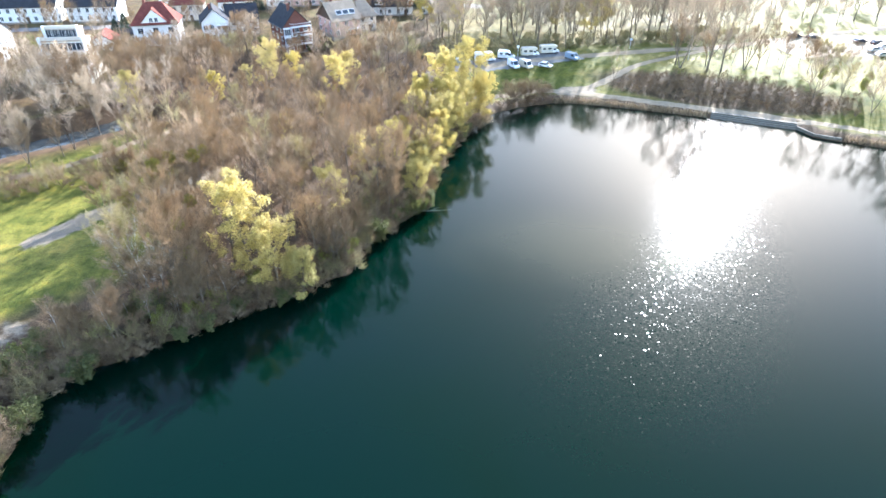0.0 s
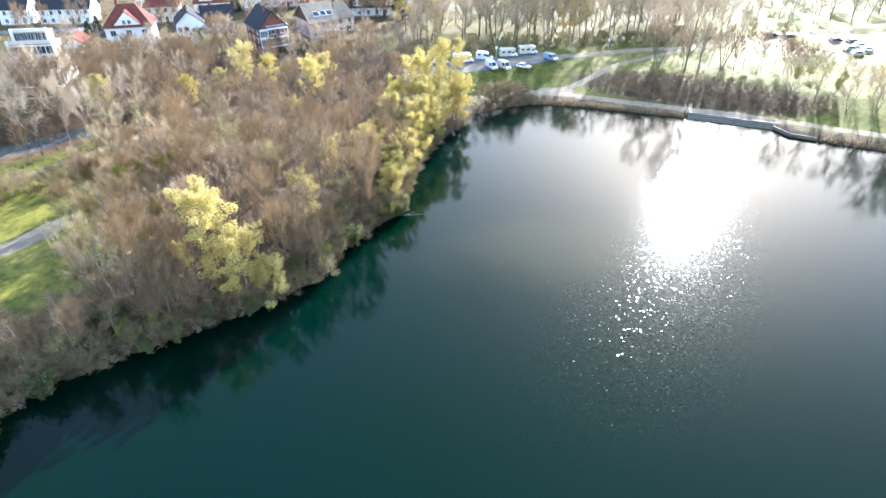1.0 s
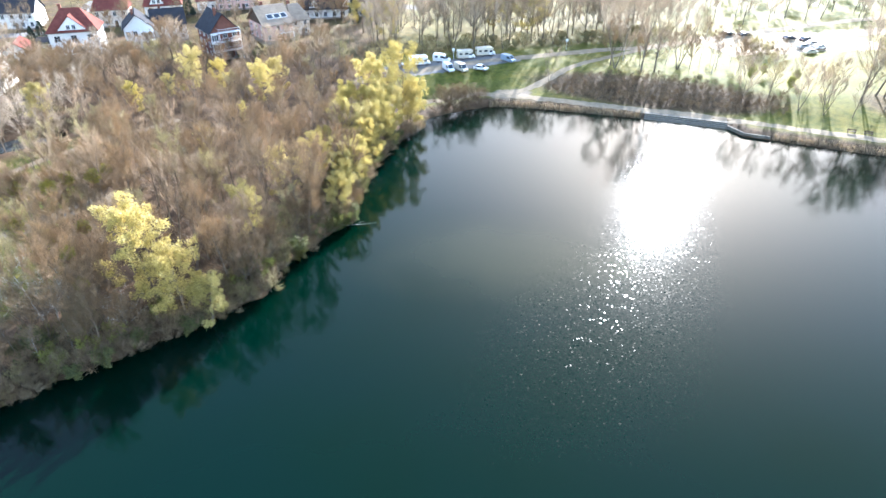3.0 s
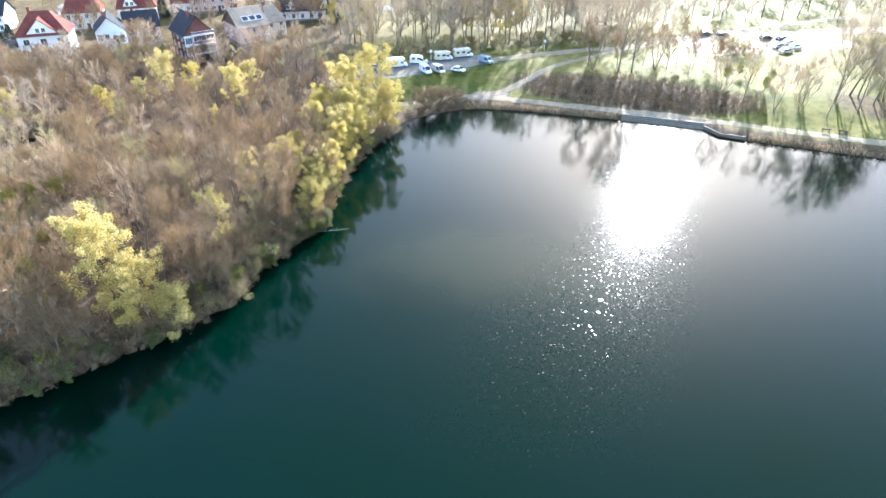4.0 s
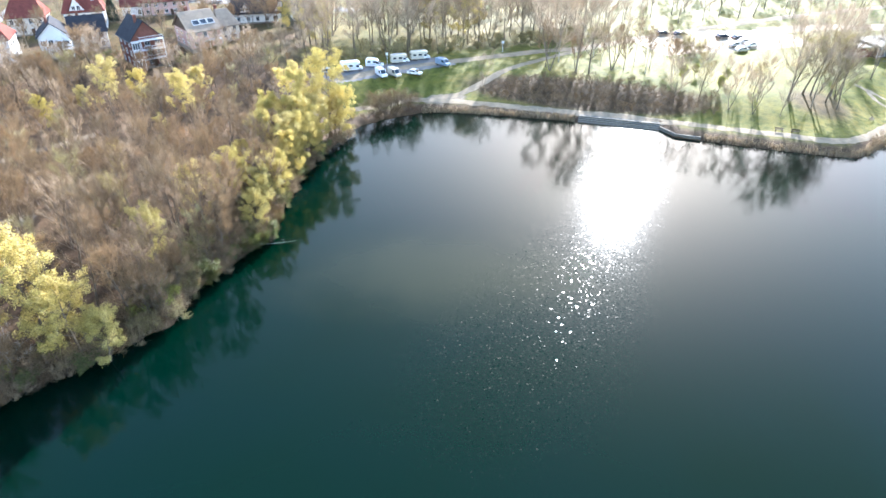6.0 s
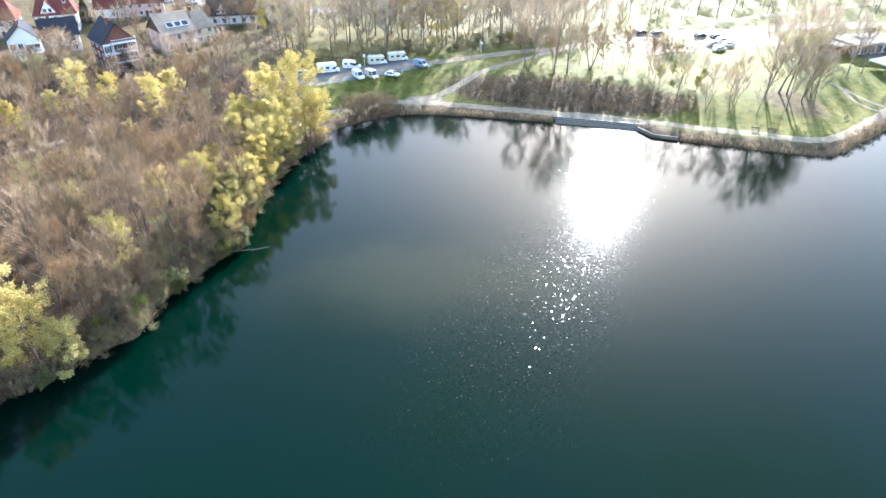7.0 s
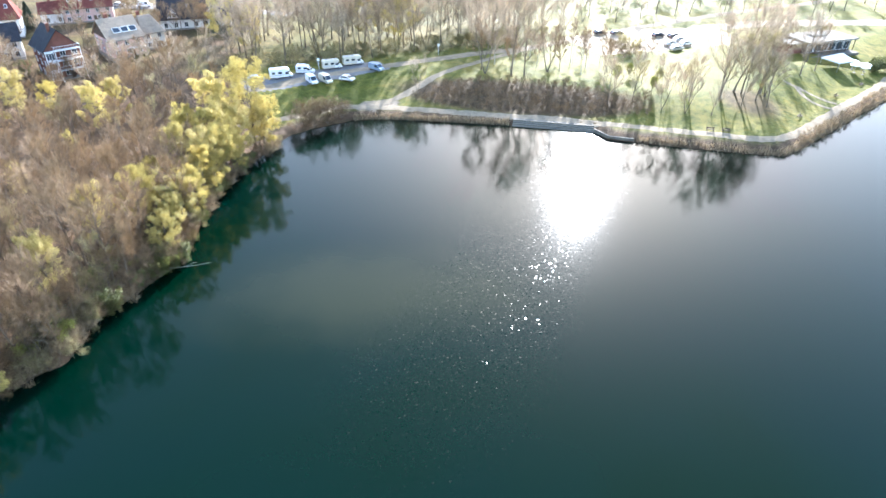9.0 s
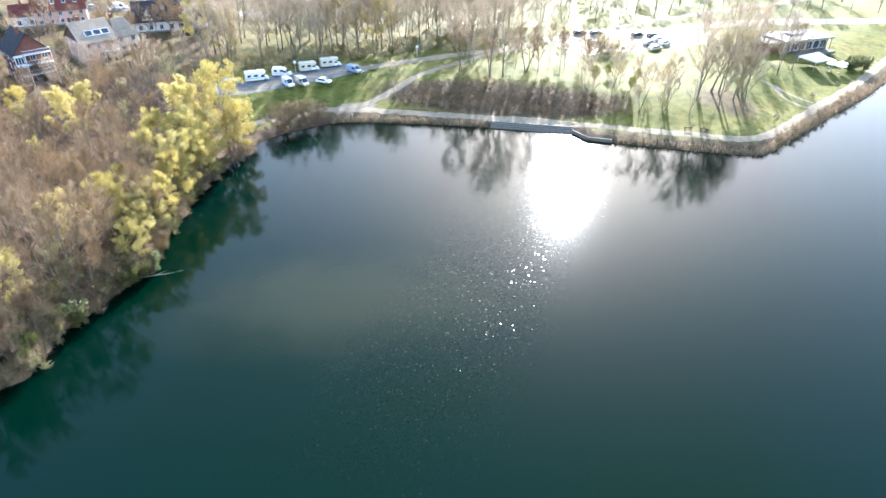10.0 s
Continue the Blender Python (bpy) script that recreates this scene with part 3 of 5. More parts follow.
def plant(key, x, y, scale=1.0, pick=None, wide=1.0, sink=0.0, label=""):
    wood, crown, lab, cat, name, h, _ = KINDS[key][PLACER.randrange(len(KINDS[key])) if pick is None else pick]
    s = scale * PLACER.uniform(0.93, 1.08)
    top = thing(name, Matrix.LocRotScale((x, y, ground(x, y) - sink), Euler((0, 0, PLACER.uniform(0, 6.28))), (s * wide, s * wide, s)), label or lab, cat)
    for nm, me in (("trunk", wood), ("crown", crown)):
        ob = new(nm, me)
        ob.parent = top
    return top


def scatter(key, poly, gap, count, scale=(0.85, 1.15), seed=1, keep=None, wide=1.0, joined="", joined_label="distant bare woodland behind the park", tall=None, crown_mat=None):
    """Plants up to count trees inside an outline, at least gap apart; joined: as one far wood of that name."""
    r = random.Random(seed)
    P = np.array(poly, float)
    (x0, y0), (x1, y1) = P.min(0), P.max(0)
    done = keep if keep is not None else []
    spots = []
    tries = 0
    while len(spots) < count and tries < count * 60:
        tries += 1
        x, y = r.uniform(x0, x1), r.uniform(y0, y1)
        if not inside(np.array([x]), np.array([y]), P)[0] or any((x - a) ** 2 + (y - b) ** 2 < gap * gap for a, b in done):
            continue
        if seg_dist(np.array([x]), np.array([y]), STREAM, False)[0] < 5.5:
            continue
        done.append((x, y))
        spots.append((x, y, key if isinstance(key, str) else r.choice(key), r.uniform(*scale) * (tall(x, y) if tall else 1.0)))
    if not joined:
        for x, y, k, s in spots:
            plant(k, x, y, s, wide=wide)
        return done
    V, L, N, M, base = [], [], [], [], 0
    for x, y, k, s in spots:
        wood, crown = KINDS[k][r.randrange(len(KINDS[k]))][:2]
        m = np.array(Matrix.LocRotScale((x, y, ground(x, y)), Euler((0, 0, r.uniform(0, 6.28))), (s, s, s)))
        for slot, me in ((0, wood), (1, crown)):
            co = np.empty(len(me.vertices) * 3)
            me.vertices.foreach_get("co", co)
            corner = np.empty(len(me.loops), np.int32)
            me.loops.foreach_get("vertex_index", corner)
            sides = np.empty(len(me.polygons), np.int32)
            me.polygons.foreach_get("loop_total", sides)
            V.append(co.reshape(-1, 3) @ m[:3, :3].T + m[:3, 3])
            L.append(corner + base)
            N.append(sides)
            M.append(np.full(len(sides), slot, np.int32))
            base += len(me.vertices)
    V, L, N, M = (np.concatenate(a) for a in (V, L, N, M))
    mesh = bpy.data.meshes.new(joined)
    mesh.vertices.add(len(V))
    mesh.vertices.foreach_set("co", V.reshape(-1))
    mesh.loops.add(len(L))
    mesh.loops.foreach_set("vertex_index", L)
    mesh.polygons.add(len(N))
    mesh.polygons.foreach_set("loop_start", np.concatenate([[0], np.cumsum(N)[:-1]]).astype(np.int32))
    mesh.materials.append(BARK)
    mesh.materials.append(crown_mat or TWIG)
    mesh.polygons.foreach_set("material_index", M)
    mesh.update(calc_edges=True)
    ob = new(joined, mesh)
    tagged(ob, joined_label, "thicket" if "thicket" in joined_label else "wood", kind="stuff")
    return done


def along(key, pts, gap, scale, seed, off=(0.0, 1.0), sink=0.0, wide=1.0, clear_of=()):
    """Plants in a row along a line; off: how far to its left side they stand."""
    r = random.Random(seed)
    for (ax, ay), (bx, by) in zip(pts[:-1], pts[1:]):
        ln = math.hypot(bx - ax, by - ay)
        k = max(1, round(ln / gap))
        for i in range(k):
            u = (i + r.random()) / k
            o = r.uniform(*off)
            if clear_of and any((ax + (bx - ax) * u - p[0]) ** 2 + (ay + (by - ay) * u - p[1]) ** 2 < 16 for p in clear_of):
                continue
            plant(key if isinstance(key, str) else r.choice(key), ax + (bx - ax) * u - (by - ay) / ln * o, ay + (by - ay) * u + (bx - ax) / ln * o, r.uniform(*scale), sink=sink, wide=wide)


# ---- houses ----
def window(parent, x, y, z, w, h, face, bars=1, frame_mat=FRAME):
    """A window set into a wall; face is the wall's outward turn in degrees (0: towards -y)."""
    bm = bmesh.new()
    t = 0.09
    add_box(bm, -w / 2 - t, w / 2 + t, -0.07, 0.06, -t, 0)
    add_box(bm, -w / 2 - t, w / 2 + t, -0.07, 0.06, h, h + t)
    add_box(bm, -w / 2 - t, -w / 2, -0.07, 0.06, 0, h)
    add_box(bm, w / 2, w / 2 + t, -0.07, 0.06, 0, h)
    for i in range(bars):
        u = -w / 2 + w * (i + 1) / (bars + 1)
        add_box(bm, u - 0.035, u + 0.035, -0.05, 0.05, 0, h)
    fr = part("window", bm, frame_mat, parent)
    fr.matrix_local = pose(x, y, z, 0, 0, face)
    part("pane", box(-w / 2, w / 2, -0.02, 0.02, 0, h), GLASS, fr)
    part("window_sill", box(-w / 2 - 0.15, w / 2 + 0.15, -0.16, 0.0, -0.15, -t), CONCRETE, fr)
    return fr


def roof_mesh(w, d, eave, ridge, hip, over=0.5, thick=0.22):
    """Gabled (hip 0) or hipped roof; the ridge runs along x."""
    bm = bmesh.new()
    W, D = w / 2 + over, d / 2 + over
    drop = over * (ridge - eave) / (d / 2)
    hx = hip
    rows = []
    for dz in (0, thick):
        rows.append([bm.verts.new(p) for p in ((-W, -D, eave - drop + dz), (W, -D, eave - drop + dz), (W, D, eave - drop + dz), (-W, D, eave - drop + dz),
                                               (-W + hx, 0, ridge + dz), (W - hx, 0, ridge + dz))])
    for lo, flip in ((rows[0], True), (rows[1], False)):
        fs = [(lo[0], lo[1], lo[5], lo[4]), (lo[2], lo[3], lo[4], lo[5])] + ([(lo[1], lo[2], lo[5]), (lo[3], lo[0], lo[4])] if hip else [])
        for q in fs:
            bm.faces.new(q[::-1] if flip else q)
    a, b = rows
    loop = (0, 1, 2, 3) if hip else (0, 1, 5, 2, 3, 4)
    for i, j in zip(loop, loop[1:] + loop[:1]):
        bm.faces.new((a[i], a[j], b[j], b[i]))
    bmesh.ops.recalc_face_normals(bm, faces=bm.faces)
    return bm


def tile_rows(parent, w, d, eave, ridge, hip, mat, over=0.5, gap=0.42):
    """The courses of tiles: long lipped rows up both slopes, joined."""
    V, F = [], []
    D, W = d / 2 + over, w / 2 + over
    rise = (ridge - eave) / (d / 2)
    n = max(4, int(math.hypot(D, D * rise) / gap))
    for sy in (-1, 1):
        for i in range(n):
            u0, u1 = i / n, (i + 0.96) / n
            ends = []
            for u, up in ((u0, 0.28), (u1, 0.225)):
                yy = sy * D * (1 - u)
                zz = ridge - rise * abs(yy) + up
                xx = W - (hip * u if hip else 0)
                ends.append((xx, yy, zz))
            k = len(V)
            (xa, ya, za), (xb, yb, zb) = ends
            V += [(-xa, ya, za), (xa, ya, za), (xb, yb, zb), (-xb, yb, zb), (-xa, ya, za - 0.06), (xa, ya, za - 0.06)]
            F += [(k, k + 1, k + 2, k + 3), (k + 4, k + 5, k + 1, k)] if sy < 0 else [(k + 3, k + 2, k + 1, k), (k, k + 1, k + 5, k + 4)]
    return raw("tile_layer", V, F, mat, parent)


def house(x, y, turn, w, d, eave, ridge, wall, roof, label, hip=0.0, storeys=2, cols=4, side_cols=3, name="house", win=(1.0, 1.35), gable_front=False, chimneys=1, base=None, turn_roof=False, gable_mat=None):
    """A house standing with its front along its own -y side."""
    z0 = ground(x, y) if base is None else base
    ob = thing(name, pose(x, y, z0, 0, 0, turn), label, "house")
    bm = bmesh.new()
    add_box(bm, -w / 2, w / 2, -d / 2, d / 2, -1.0, eave)
    body = part("wall", bm, wall, ob)
    part("plinth", box(-w / 2 - 0.04, w / 2 + 0.04, -d / 2 - 0.04, d / 2 + 0.04, -1.0, 0.5), CONCRETE, ob)
    rw, rd, rt = (d, w, 90) if turn_roof else (w, d, 0)
    if not hip:
        for s in (-1, 1):
            gb = bmesh.new()
            u0, u1 = s * (rw / 2 - 0.3), s * rw / 2
            a = [gb.verts.new((u, v, zz)) for u in (u0, u1) for v, zz in ((-rd / 2, eave), (rd / 2, eave), (0, ridge - 0.02))]
            gb.faces.new(a[:3])
            gb.faces.new(a[3:][::-1])
            for i, j in ((0, 1), (1, 2), (2, 0)):
                gb.faces.new((a[i], a[j], a[j + 3], a[i + 3]))
            bmesh.ops.recalc_face_normals(gb, faces=gb.faces)
            g = part("gable", gb, gable_mat or wall, ob)
            g.matrix_local = pose(0, 0, 0, 0, 0, rt)
    rf = part("roof", roof_mesh(rw, rd, eave, ridge, hip), roof, ob)
    rf.matrix_local = pose(0, 0, 0, 0, 0, rt)
    tile_rows(rf, rw, rd, eave, ridge, hip, roof)
    for i in range(chimneys):
        bm = bmesh.new()
        cx = (-0.2 + 0.45 * i) * rw
        add_box(bm, cx - 0.4, cx + 0.4, 0.4, 1.1, ridge - 2.0, ridge + 1.1)
        add_box(bm, cx - 0.48, cx + 0.48, 0.32, 1.18, ridge + 1.1, ridge + 1.25)
        ch = part("chimney", bm, BRICK, rf)
    sh = (eave - 0.3) / storeys
    for s in range(storeys):
        zz = 0.95 + s * sh
        hh = min(win[1], sh - 1.2)
        for c in range(cols):
            window(ob, -w / 2 + w * (c + 0.5) / cols, -d / 2 - 0.01, zz, win[0], hh, 0)
        for c in range(side_cols):
            v = -d / 2 + d * (c + 0.5) / side_cols
            window(ob, w / 2 + 0.01, v, zz, win[0], hh, 90)
            window(ob, -w / 2 - 0.01, v, zz, win[0], hh, -90)
    dr = part("door", box(-0.5, 0.5, -0.1, 0.02, 0, 2.1), DARKWOOD, ob)
    dr.matrix_local = pose(w * 0.12, -d / 2 - 0.01, 0.02)
    for s in (-1, 1):
        yy = s * (rd / 2 + 0.55)
        zz = eave - 0.5 * (ridge - eave) / (rd / 2)
        g = part("gutter", box(-rw / 2 - 0.45, rw / 2 + 0.45, yy - 0.07, yy + 0.07, zz - 0.02, zz + 0.12), CONCRETE, ob)
        g.matrix_local = pose(0, 0, 0, 0, 0, rt)
    return ob


def skylight(house_ob, u, v, w, d, eave, ridge, size=(0.9, 1.3)):
    """A roof window in the front slope; u across, v up the slope (0..1)."""
    y = -d / 2 * (1 - v)
    z = eave + (ridge - eave) * v + 0.3
    ang = math.degrees(math.atan2(ridge - eave, d / 2))
    bm = bmesh.new()
    a, b = size
    for q in ((-a / 2, a / 2, -b / 2, -b / 2 + 0.1), (-a / 2, a / 2, b / 2 - 0.1, b / 2), (-a / 2, -a / 2 + 0.1, -b / 2 + 0.1, b / 2 - 0.1), (a / 2 - 0.1, a / 2, -b / 2 + 0.1, b / 2 - 0.1)):
        add_box(bm, *q, -0.05, 0.12)
    fr = part("roof_window", bm, FRAME, house_ob)
    fr.matrix_local = pose(u, y, z, ang, 0, 0)
    part("pane", box(-a / 2 + 0.1, a / 2 - 0.1, -b / 2 + 0.1, b / 2 - 0.1, 0.0, 0.06), GLASS, fr)


def front_gable(house_ob, u, w, d, eave, top, wide, wall, roof, wins=2):
    """A cross gable in the front slope with its own wall and roof."""
    bm = prism([(-wide / 2, eave - 0.3), (wide / 2, eave - 0.3), (0, top)], -d / 2 - 0.03, -d / 2 + 0.3, "y")
    g = part("front_gable", bm, wall, house_ob)
    g.location.x = u
    bm = bmesh.new()
    rise = (top - eave) / (wide / 2)
    for s in (-1, 1):
        x1 = s * (wide / 2 + 0.5)
        pts = [(0, top + 0.05), (x1, top + 0.05 - rise * abs(x1)), (x1, top + 0.3 - rise * abs(x1)), (0, top + 0.3)]
        a = [bm.verts.new((p, -d / 2 - 0.4, q)) for p, q in pts]
        b = [bm.verts.new((p, 0, q)) for p, q in pts]
        bm.faces.new(a)
        bm.faces.new(b[::-1])
        for i in range(4):
            bm.faces.new((a[i], b[i], b[(i + 1) % 4], a[(i + 1) % 4]))
    bmesh.ops.recalc_face_normals(bm, faces=bm.faces)
    r = part("gable_roof", bm, roof, house_ob)
    r.location.x = u
    for i in range(wins):
        window(house_ob, u + (i - (wins - 1) / 2) * 1.5, -d / 2 - 0.05, eave + 0.5, 0.9, 1.1, 0)


# ---- vehicles ----
def wheels(ob, xs, y, r=0.33):
    for x in xs:
        for s in (-1, 1):
            w = part("wheel", disc(r, s * y - 0.11, s * y + 0.11), RUBBER, ob)
            w.location = (x, 0, r)
            part("rim", disc(r * 0.6, s * (y + 0.07) - 0.05, s * (y + 0.07) + 0.05, 10), STEEL, w)


def car(x, y, turn, paint, label, length=4.3, height=1.48, group="", name="car", van=False):
    ob = thing(name, pose(x, y, ground(x, y) + 0.1, 0, 0, turn), label, "van" if van else "car", group)
    L, Hh = length / 2, height
    if van:
        prof = [(-L, 0.35), (L - 0.1, 0.35), (L, 0.6), (L - 0.05, 1.0), (L - 0.75, 1.15), (L - 1.5, Hh - 0.08), (L - 1.9, Hh), (-L + 0.1, Hh), (-L, Hh - 0.15)]
        glass = [(L - 0.9, 1.2), (L - 1.5, Hh - 0.2), (L - 2.3, Hh - 0.2), (L - 2.3, 1.2)]
    else:
        prof = [(-L, 0.35), (L - 0.1, 0.33), (L, 0.5), (L - 0.06, 0.72), (L - 0.95, 0.9), (L - 1.75, Hh - 0.06), (L - 2.2, Hh), (-L + 0.9, Hh - 0.03), (-L + 0.25, 0.95), (-L + 0.02, 0.85)]
        glass = [(L - 1.15, 0.92), (L - 1.8, Hh - 0.12), (-L + 0.95, Hh - 0.12), (-L + 0.4, 0.92)]
    part("body", prism([(u, z) for u, z in prof], -0.9, 0.9, "y", 0.07), paint, ob, smooth=False)
    part("side_window", prism(glass, -0.912, 0.912, "y"), GLASS, ob)
    a = (L - 0.93, 0.93) if not van else (L - 0.78, 1.2)
    b = (L - 1.74, Hh - 0.1) if not van else (L - 1.47, Hh - 0.14)
    nx, nz = a[1] - b[1], a[0] - b[0]
    q = math.hypot(nx, nz)
    nx, nz = abs(nx) / q * 0.03, abs(nz) / q * 0.03
    part("windscreen", prism([(a[0], a[1]), (a[0] + nx, a[1] + nz), (b[0] + nx, b[1] + nz), (b[0], b[1])], -0.74, 0.74, "y"), GLASS, ob)
    for s in (-1, 1):
        part("headlight", box(L - 0.12, L + 0.01, s * 0.62 - 0.17, s * 0.62 + 0.17, 0.58, 0.72, 0.02), LAMPGLASS, ob)
        part("tail_light", box(-L - 0.01, -L + 0.08, s * 0.7 - 0.12, s * 0.7 + 0.12, 0.62, 0.84, 0.02), TAILGLASS, ob)
    wheels(ob, (-L + 0.8, L - 0.85), 0.8, 0.31)
    if van:
        ob.scale = (0.94, 0.92, 0.9)
    return ob


def motorhome(x, y, turn, paint, label, length=6.8, alcove=True, height=2.95, group="motorhomes on the parking strip"):
    """A coach-built motorhome; its nose points along its own +x."""
    ob = thing("motorhome", pose(x, y, ground(x, y) + 0.1, 0, 0, turn), label, "motorhome", group)
    L, Hh = length / 2, height
    if alcove:
        prof = [(-L, 0.45), (L - 2.1, 0.45), (L - 2.1, 1.95), (L - 1.35, 2.0), (L - 0.75, 2.25), (L - 0.8, 2.6), (L - 1.4, Hh), (-L + 0.25, Hh), (-L, Hh - 0.3)]
    else:
        prof = [(-L, 0.45), (L - 2.1, 0.45), (L - 2.1, 2.1), (L - 1.6, 2.3), (L - 2.2, Hh - 0.15), (L - 2.8, Hh), (-L + 0.25, Hh), (-L, Hh - 0.3)]
    part("living_box", prism(prof, -1.12, 1.12, "y", 0.06), paint, ob)
    cab = [(L - 2.15, 0.4), (L - 0.1, 0.4), (L, 0.6), (L - 0.08, 1.0), (L - 0.75, 1.18), (L - 1.45, 1.98), (L - 2.15, 1.98)]
    part("cab", prism(cab, -0.98, 0.98, "y", 0.05), PAINT_WHITE, ob)
    part("windscreen", prism([(L - 0.78, 1.22), (L - 0.73, 1.25), (L - 1.38, 1.96), (L - 1.43, 1.93)], -0.85, 0.85, "y"), GLASS, ob)
    part("cab_window", prism([(L - 0.95, 1.2), (L - 1.45, 1.85), (L - 2.0, 1.85), (L - 2.0, 1.2)], -0.995, 0.995, "y"), GLASS, ob)
    for s in (-1, 1):
        for u, w in ((-L + 1.1, 0.9), (-L + 2.9, 1.1)):
            part("side_window", box(u - w / 2, u + w / 2, s * 1.12 - 0.02, s * 1.12 + 0.02, 1.5, 2.1, 0.015), GLASS, ob)
        part("side_stripe", box(-L + 0.1, L - 2.2, s * 1.12 - 0.008, s * 1.12 + 0.008, 1.0, 1.22), PAINT_SILVER, ob)
        part("headlight", box(L - 0.14, L + 0.01, s * 0.7 - 0.16, s * 0.7 + 0.16, 0.68, 0.9, 0.02), LAMPGLASS, ob)
        part("tail_light", box(-L - 0.02, -L + 0.05, s * 0.95 - 0.1, s * 0.95 + 0.1, 0.8, 1.2, 0.02), TAILGLASS, ob)
    part("rear_window", box(-L - 0.015, -L + 0.03, -0.5, 0.5, 1.6, 2.2, 0.01), GLASS, ob)
    for u in (-L + 1.3, -L + 3.0):
        part("roof_hatch", box(u - 0.3, u + 0.3, -0.3, 0.3, Hh - 0.02, Hh + 0.12, 0.04), PAINT_SILVER, ob)
    part("bumper", box(L - 0.15, L + 0.06, -0.95, 0.95, 0.35, 0.58, 0.04), PAINT_SILVER, ob)
    wheels(ob, (-L + 1.9, L - 0.95), 0.92, 0.34)
    ob.scale = (0.92, 0.9, 0.87)
    return ob


# ---- the far shore ----
def stone_steps():
    """Three long stepped blocks down to the water."""
    a, b = Vector((66.3, 144.6)), Vector((83.9, 137.1))
    ln = (b - a).length
    top = thing("shore_steps", pose(a.x, a.y, 0, 0, 0, math.degrees(math.atan2(b.y - a.y, b.x - a.x))), "grey concrete steps down to the lake water", "steps", kind="structure")
    for i in range(4):
        part("step", box(0, ln, -1.0 + 0.55 * i, 0.4 + 0.55 * i, -1.0, 0.25 + 0.27 * i, 0.03), PLANK, top)
    return top


stone_steps()


def bank_wall(pts):
    for (ax, ay), (bx, by) in zip(pts[:-1], pts[1:]):
        ln = math.hypot(bx - ax, by - ay)
        w = part("quay_wall", box(-0.05, ln + 0.05, -0.2, 0.25, -1.2, 0.75, 0.04), PLANK)
        w.matrix_world = pose(ax, ay, 0, 0, 0, math.degrees(math.atan2(by - ay, bx - ax)))
        tagged(w, "weathered grey quay wall at the water's edge", "wall", kind="structure")


bank_wall([(83.9, 136.9), (85.6, 132.2), (90.5, 129.7)])


def reeds(name, pts, width, count, seed, mat, label, hgt=(0.5, 1.2), off=0.0):
    """Upright dry blades along a stretch of shore, one mesh."""
    r = random.Random(seed)
    V, F = [], []
    seg = [(Vector(p), Vector(q)) for p, q in zip(pts[:-1], pts[1:])]
    lens = [(q - p).length for p, q in seg]
    for _ in range(count):
        p, q = r.choices(seg, lens)[0]
        u = r.random()
        d = (q - p).normalized()
        nrm = Vector((-d.y, d.x))
        c = p.lerp(q, u) + nrm * (off + r.gauss(0, width / 2))
        z = max(ground(c.x, c.y), -0.25)
        h = r.uniform(*hgt)
        a = r.uniform(0, 6.28)
        w = Vector((math.cos(a), math.sin(a), 0)) * r.uniform(0.04, 0.09)
        lean = Vector((r.gauss(0, 0.25), r.gauss(0, 0.25), 1)) * h
        k = len(V)
        base = Vector((c.x, c.y, z - 0.05))
        V += [tuple(base - w), tuple(base + w), tuple(base + lean)]
        F.append((k, k + 1, k + 2))
    return tagged(raw(name, V, F, mat), label, "reeds", kind="stuff")


SHORE_A = [(29, 155), (33.8, 155), (42, 152.8), (54.2, 148.7), (65.5, 144.7)]
SHORE_B = [(91, 129.4), (94.8, 127.5), (105.2, 122.2), (115.4, 117.5), (119.5, 116.2), (123.5, 117.9), (131.7, 122.4), (145, 129.2), (155, 134.9), (174, 144.5), (189, 154.2)]
reeds("dry_reeds", SHORE_A, 0.9, 2600, 1, REED, "low straw-brown reeds along the water's edge", off=0.2)
reeds("dry_reeds", SHORE_B, 0.9, 4200, 2, REED, "low straw-brown reeds along the water's edge", off=0.3)
for x, y in ((138, 126.5), (134, 124.3), (141.5, 128.3), (146, 131), (150, 133.2), (159, 138.4), (163, 140.5), (168, 143), (130, 122.8), (127, 120.6)):
    plant("drybush", x, y, 0.75, sink=0.1)

for x, y, s in ((-47.6, 43.2, 0.9), (-48.2, 45.0, 1.0), (-47.4, 46.6, 0.8), (-49.6, 44.2, 1.0)):
    plant("drybush", x, y, s)

# ---- parking strip ----
motorhome(12.0, 176.0, 8, PAINT_WHITE, "white coach-built motorhome with an over-cab bed", 6.4)
motorhome(18.4, 179.0, -12, PAINT_WHITE, "white low-profile motorhome parked on asphalt", 5.3, False, 2.6)
motorhome(25.6, 182.0, 8, PAINT_BEIGE, "cream motorhome parked by the trees", 5.8, True, 2.8)
motorhome(31.6, 184.2, 10, PAINT_BEIGE, "cream and grey motorhome parked by the trees", 6.2, True, 2.8)
car(19.8, 171.8, -68, PAINT_WHITE, "white camper van with a dark windscreen", 4.9, 2.3, "motorhomes on the parking strip", "camper_van", True)
car(23.4, 172.2, -62, PAINT_BEIGE, "cream camper van with a dark windscreen", 5.0, 2.35, "motorhomes on the parking strip", "camper_van", True)
car(29.0, 172.8, -30, PAINT_WHITE, "white car parked beside the grass bank", 4.0, 1.45)
car(37.4, 178.0, -50, PAINT_BLUE, "pale blue van at the end of the parking strip", 4.8, 2.1, "", "van", True)
car(5.6, 174.8, 8, PAINT_BLUE, "blue estate car half hidden by trees", 4.5, 1.5)


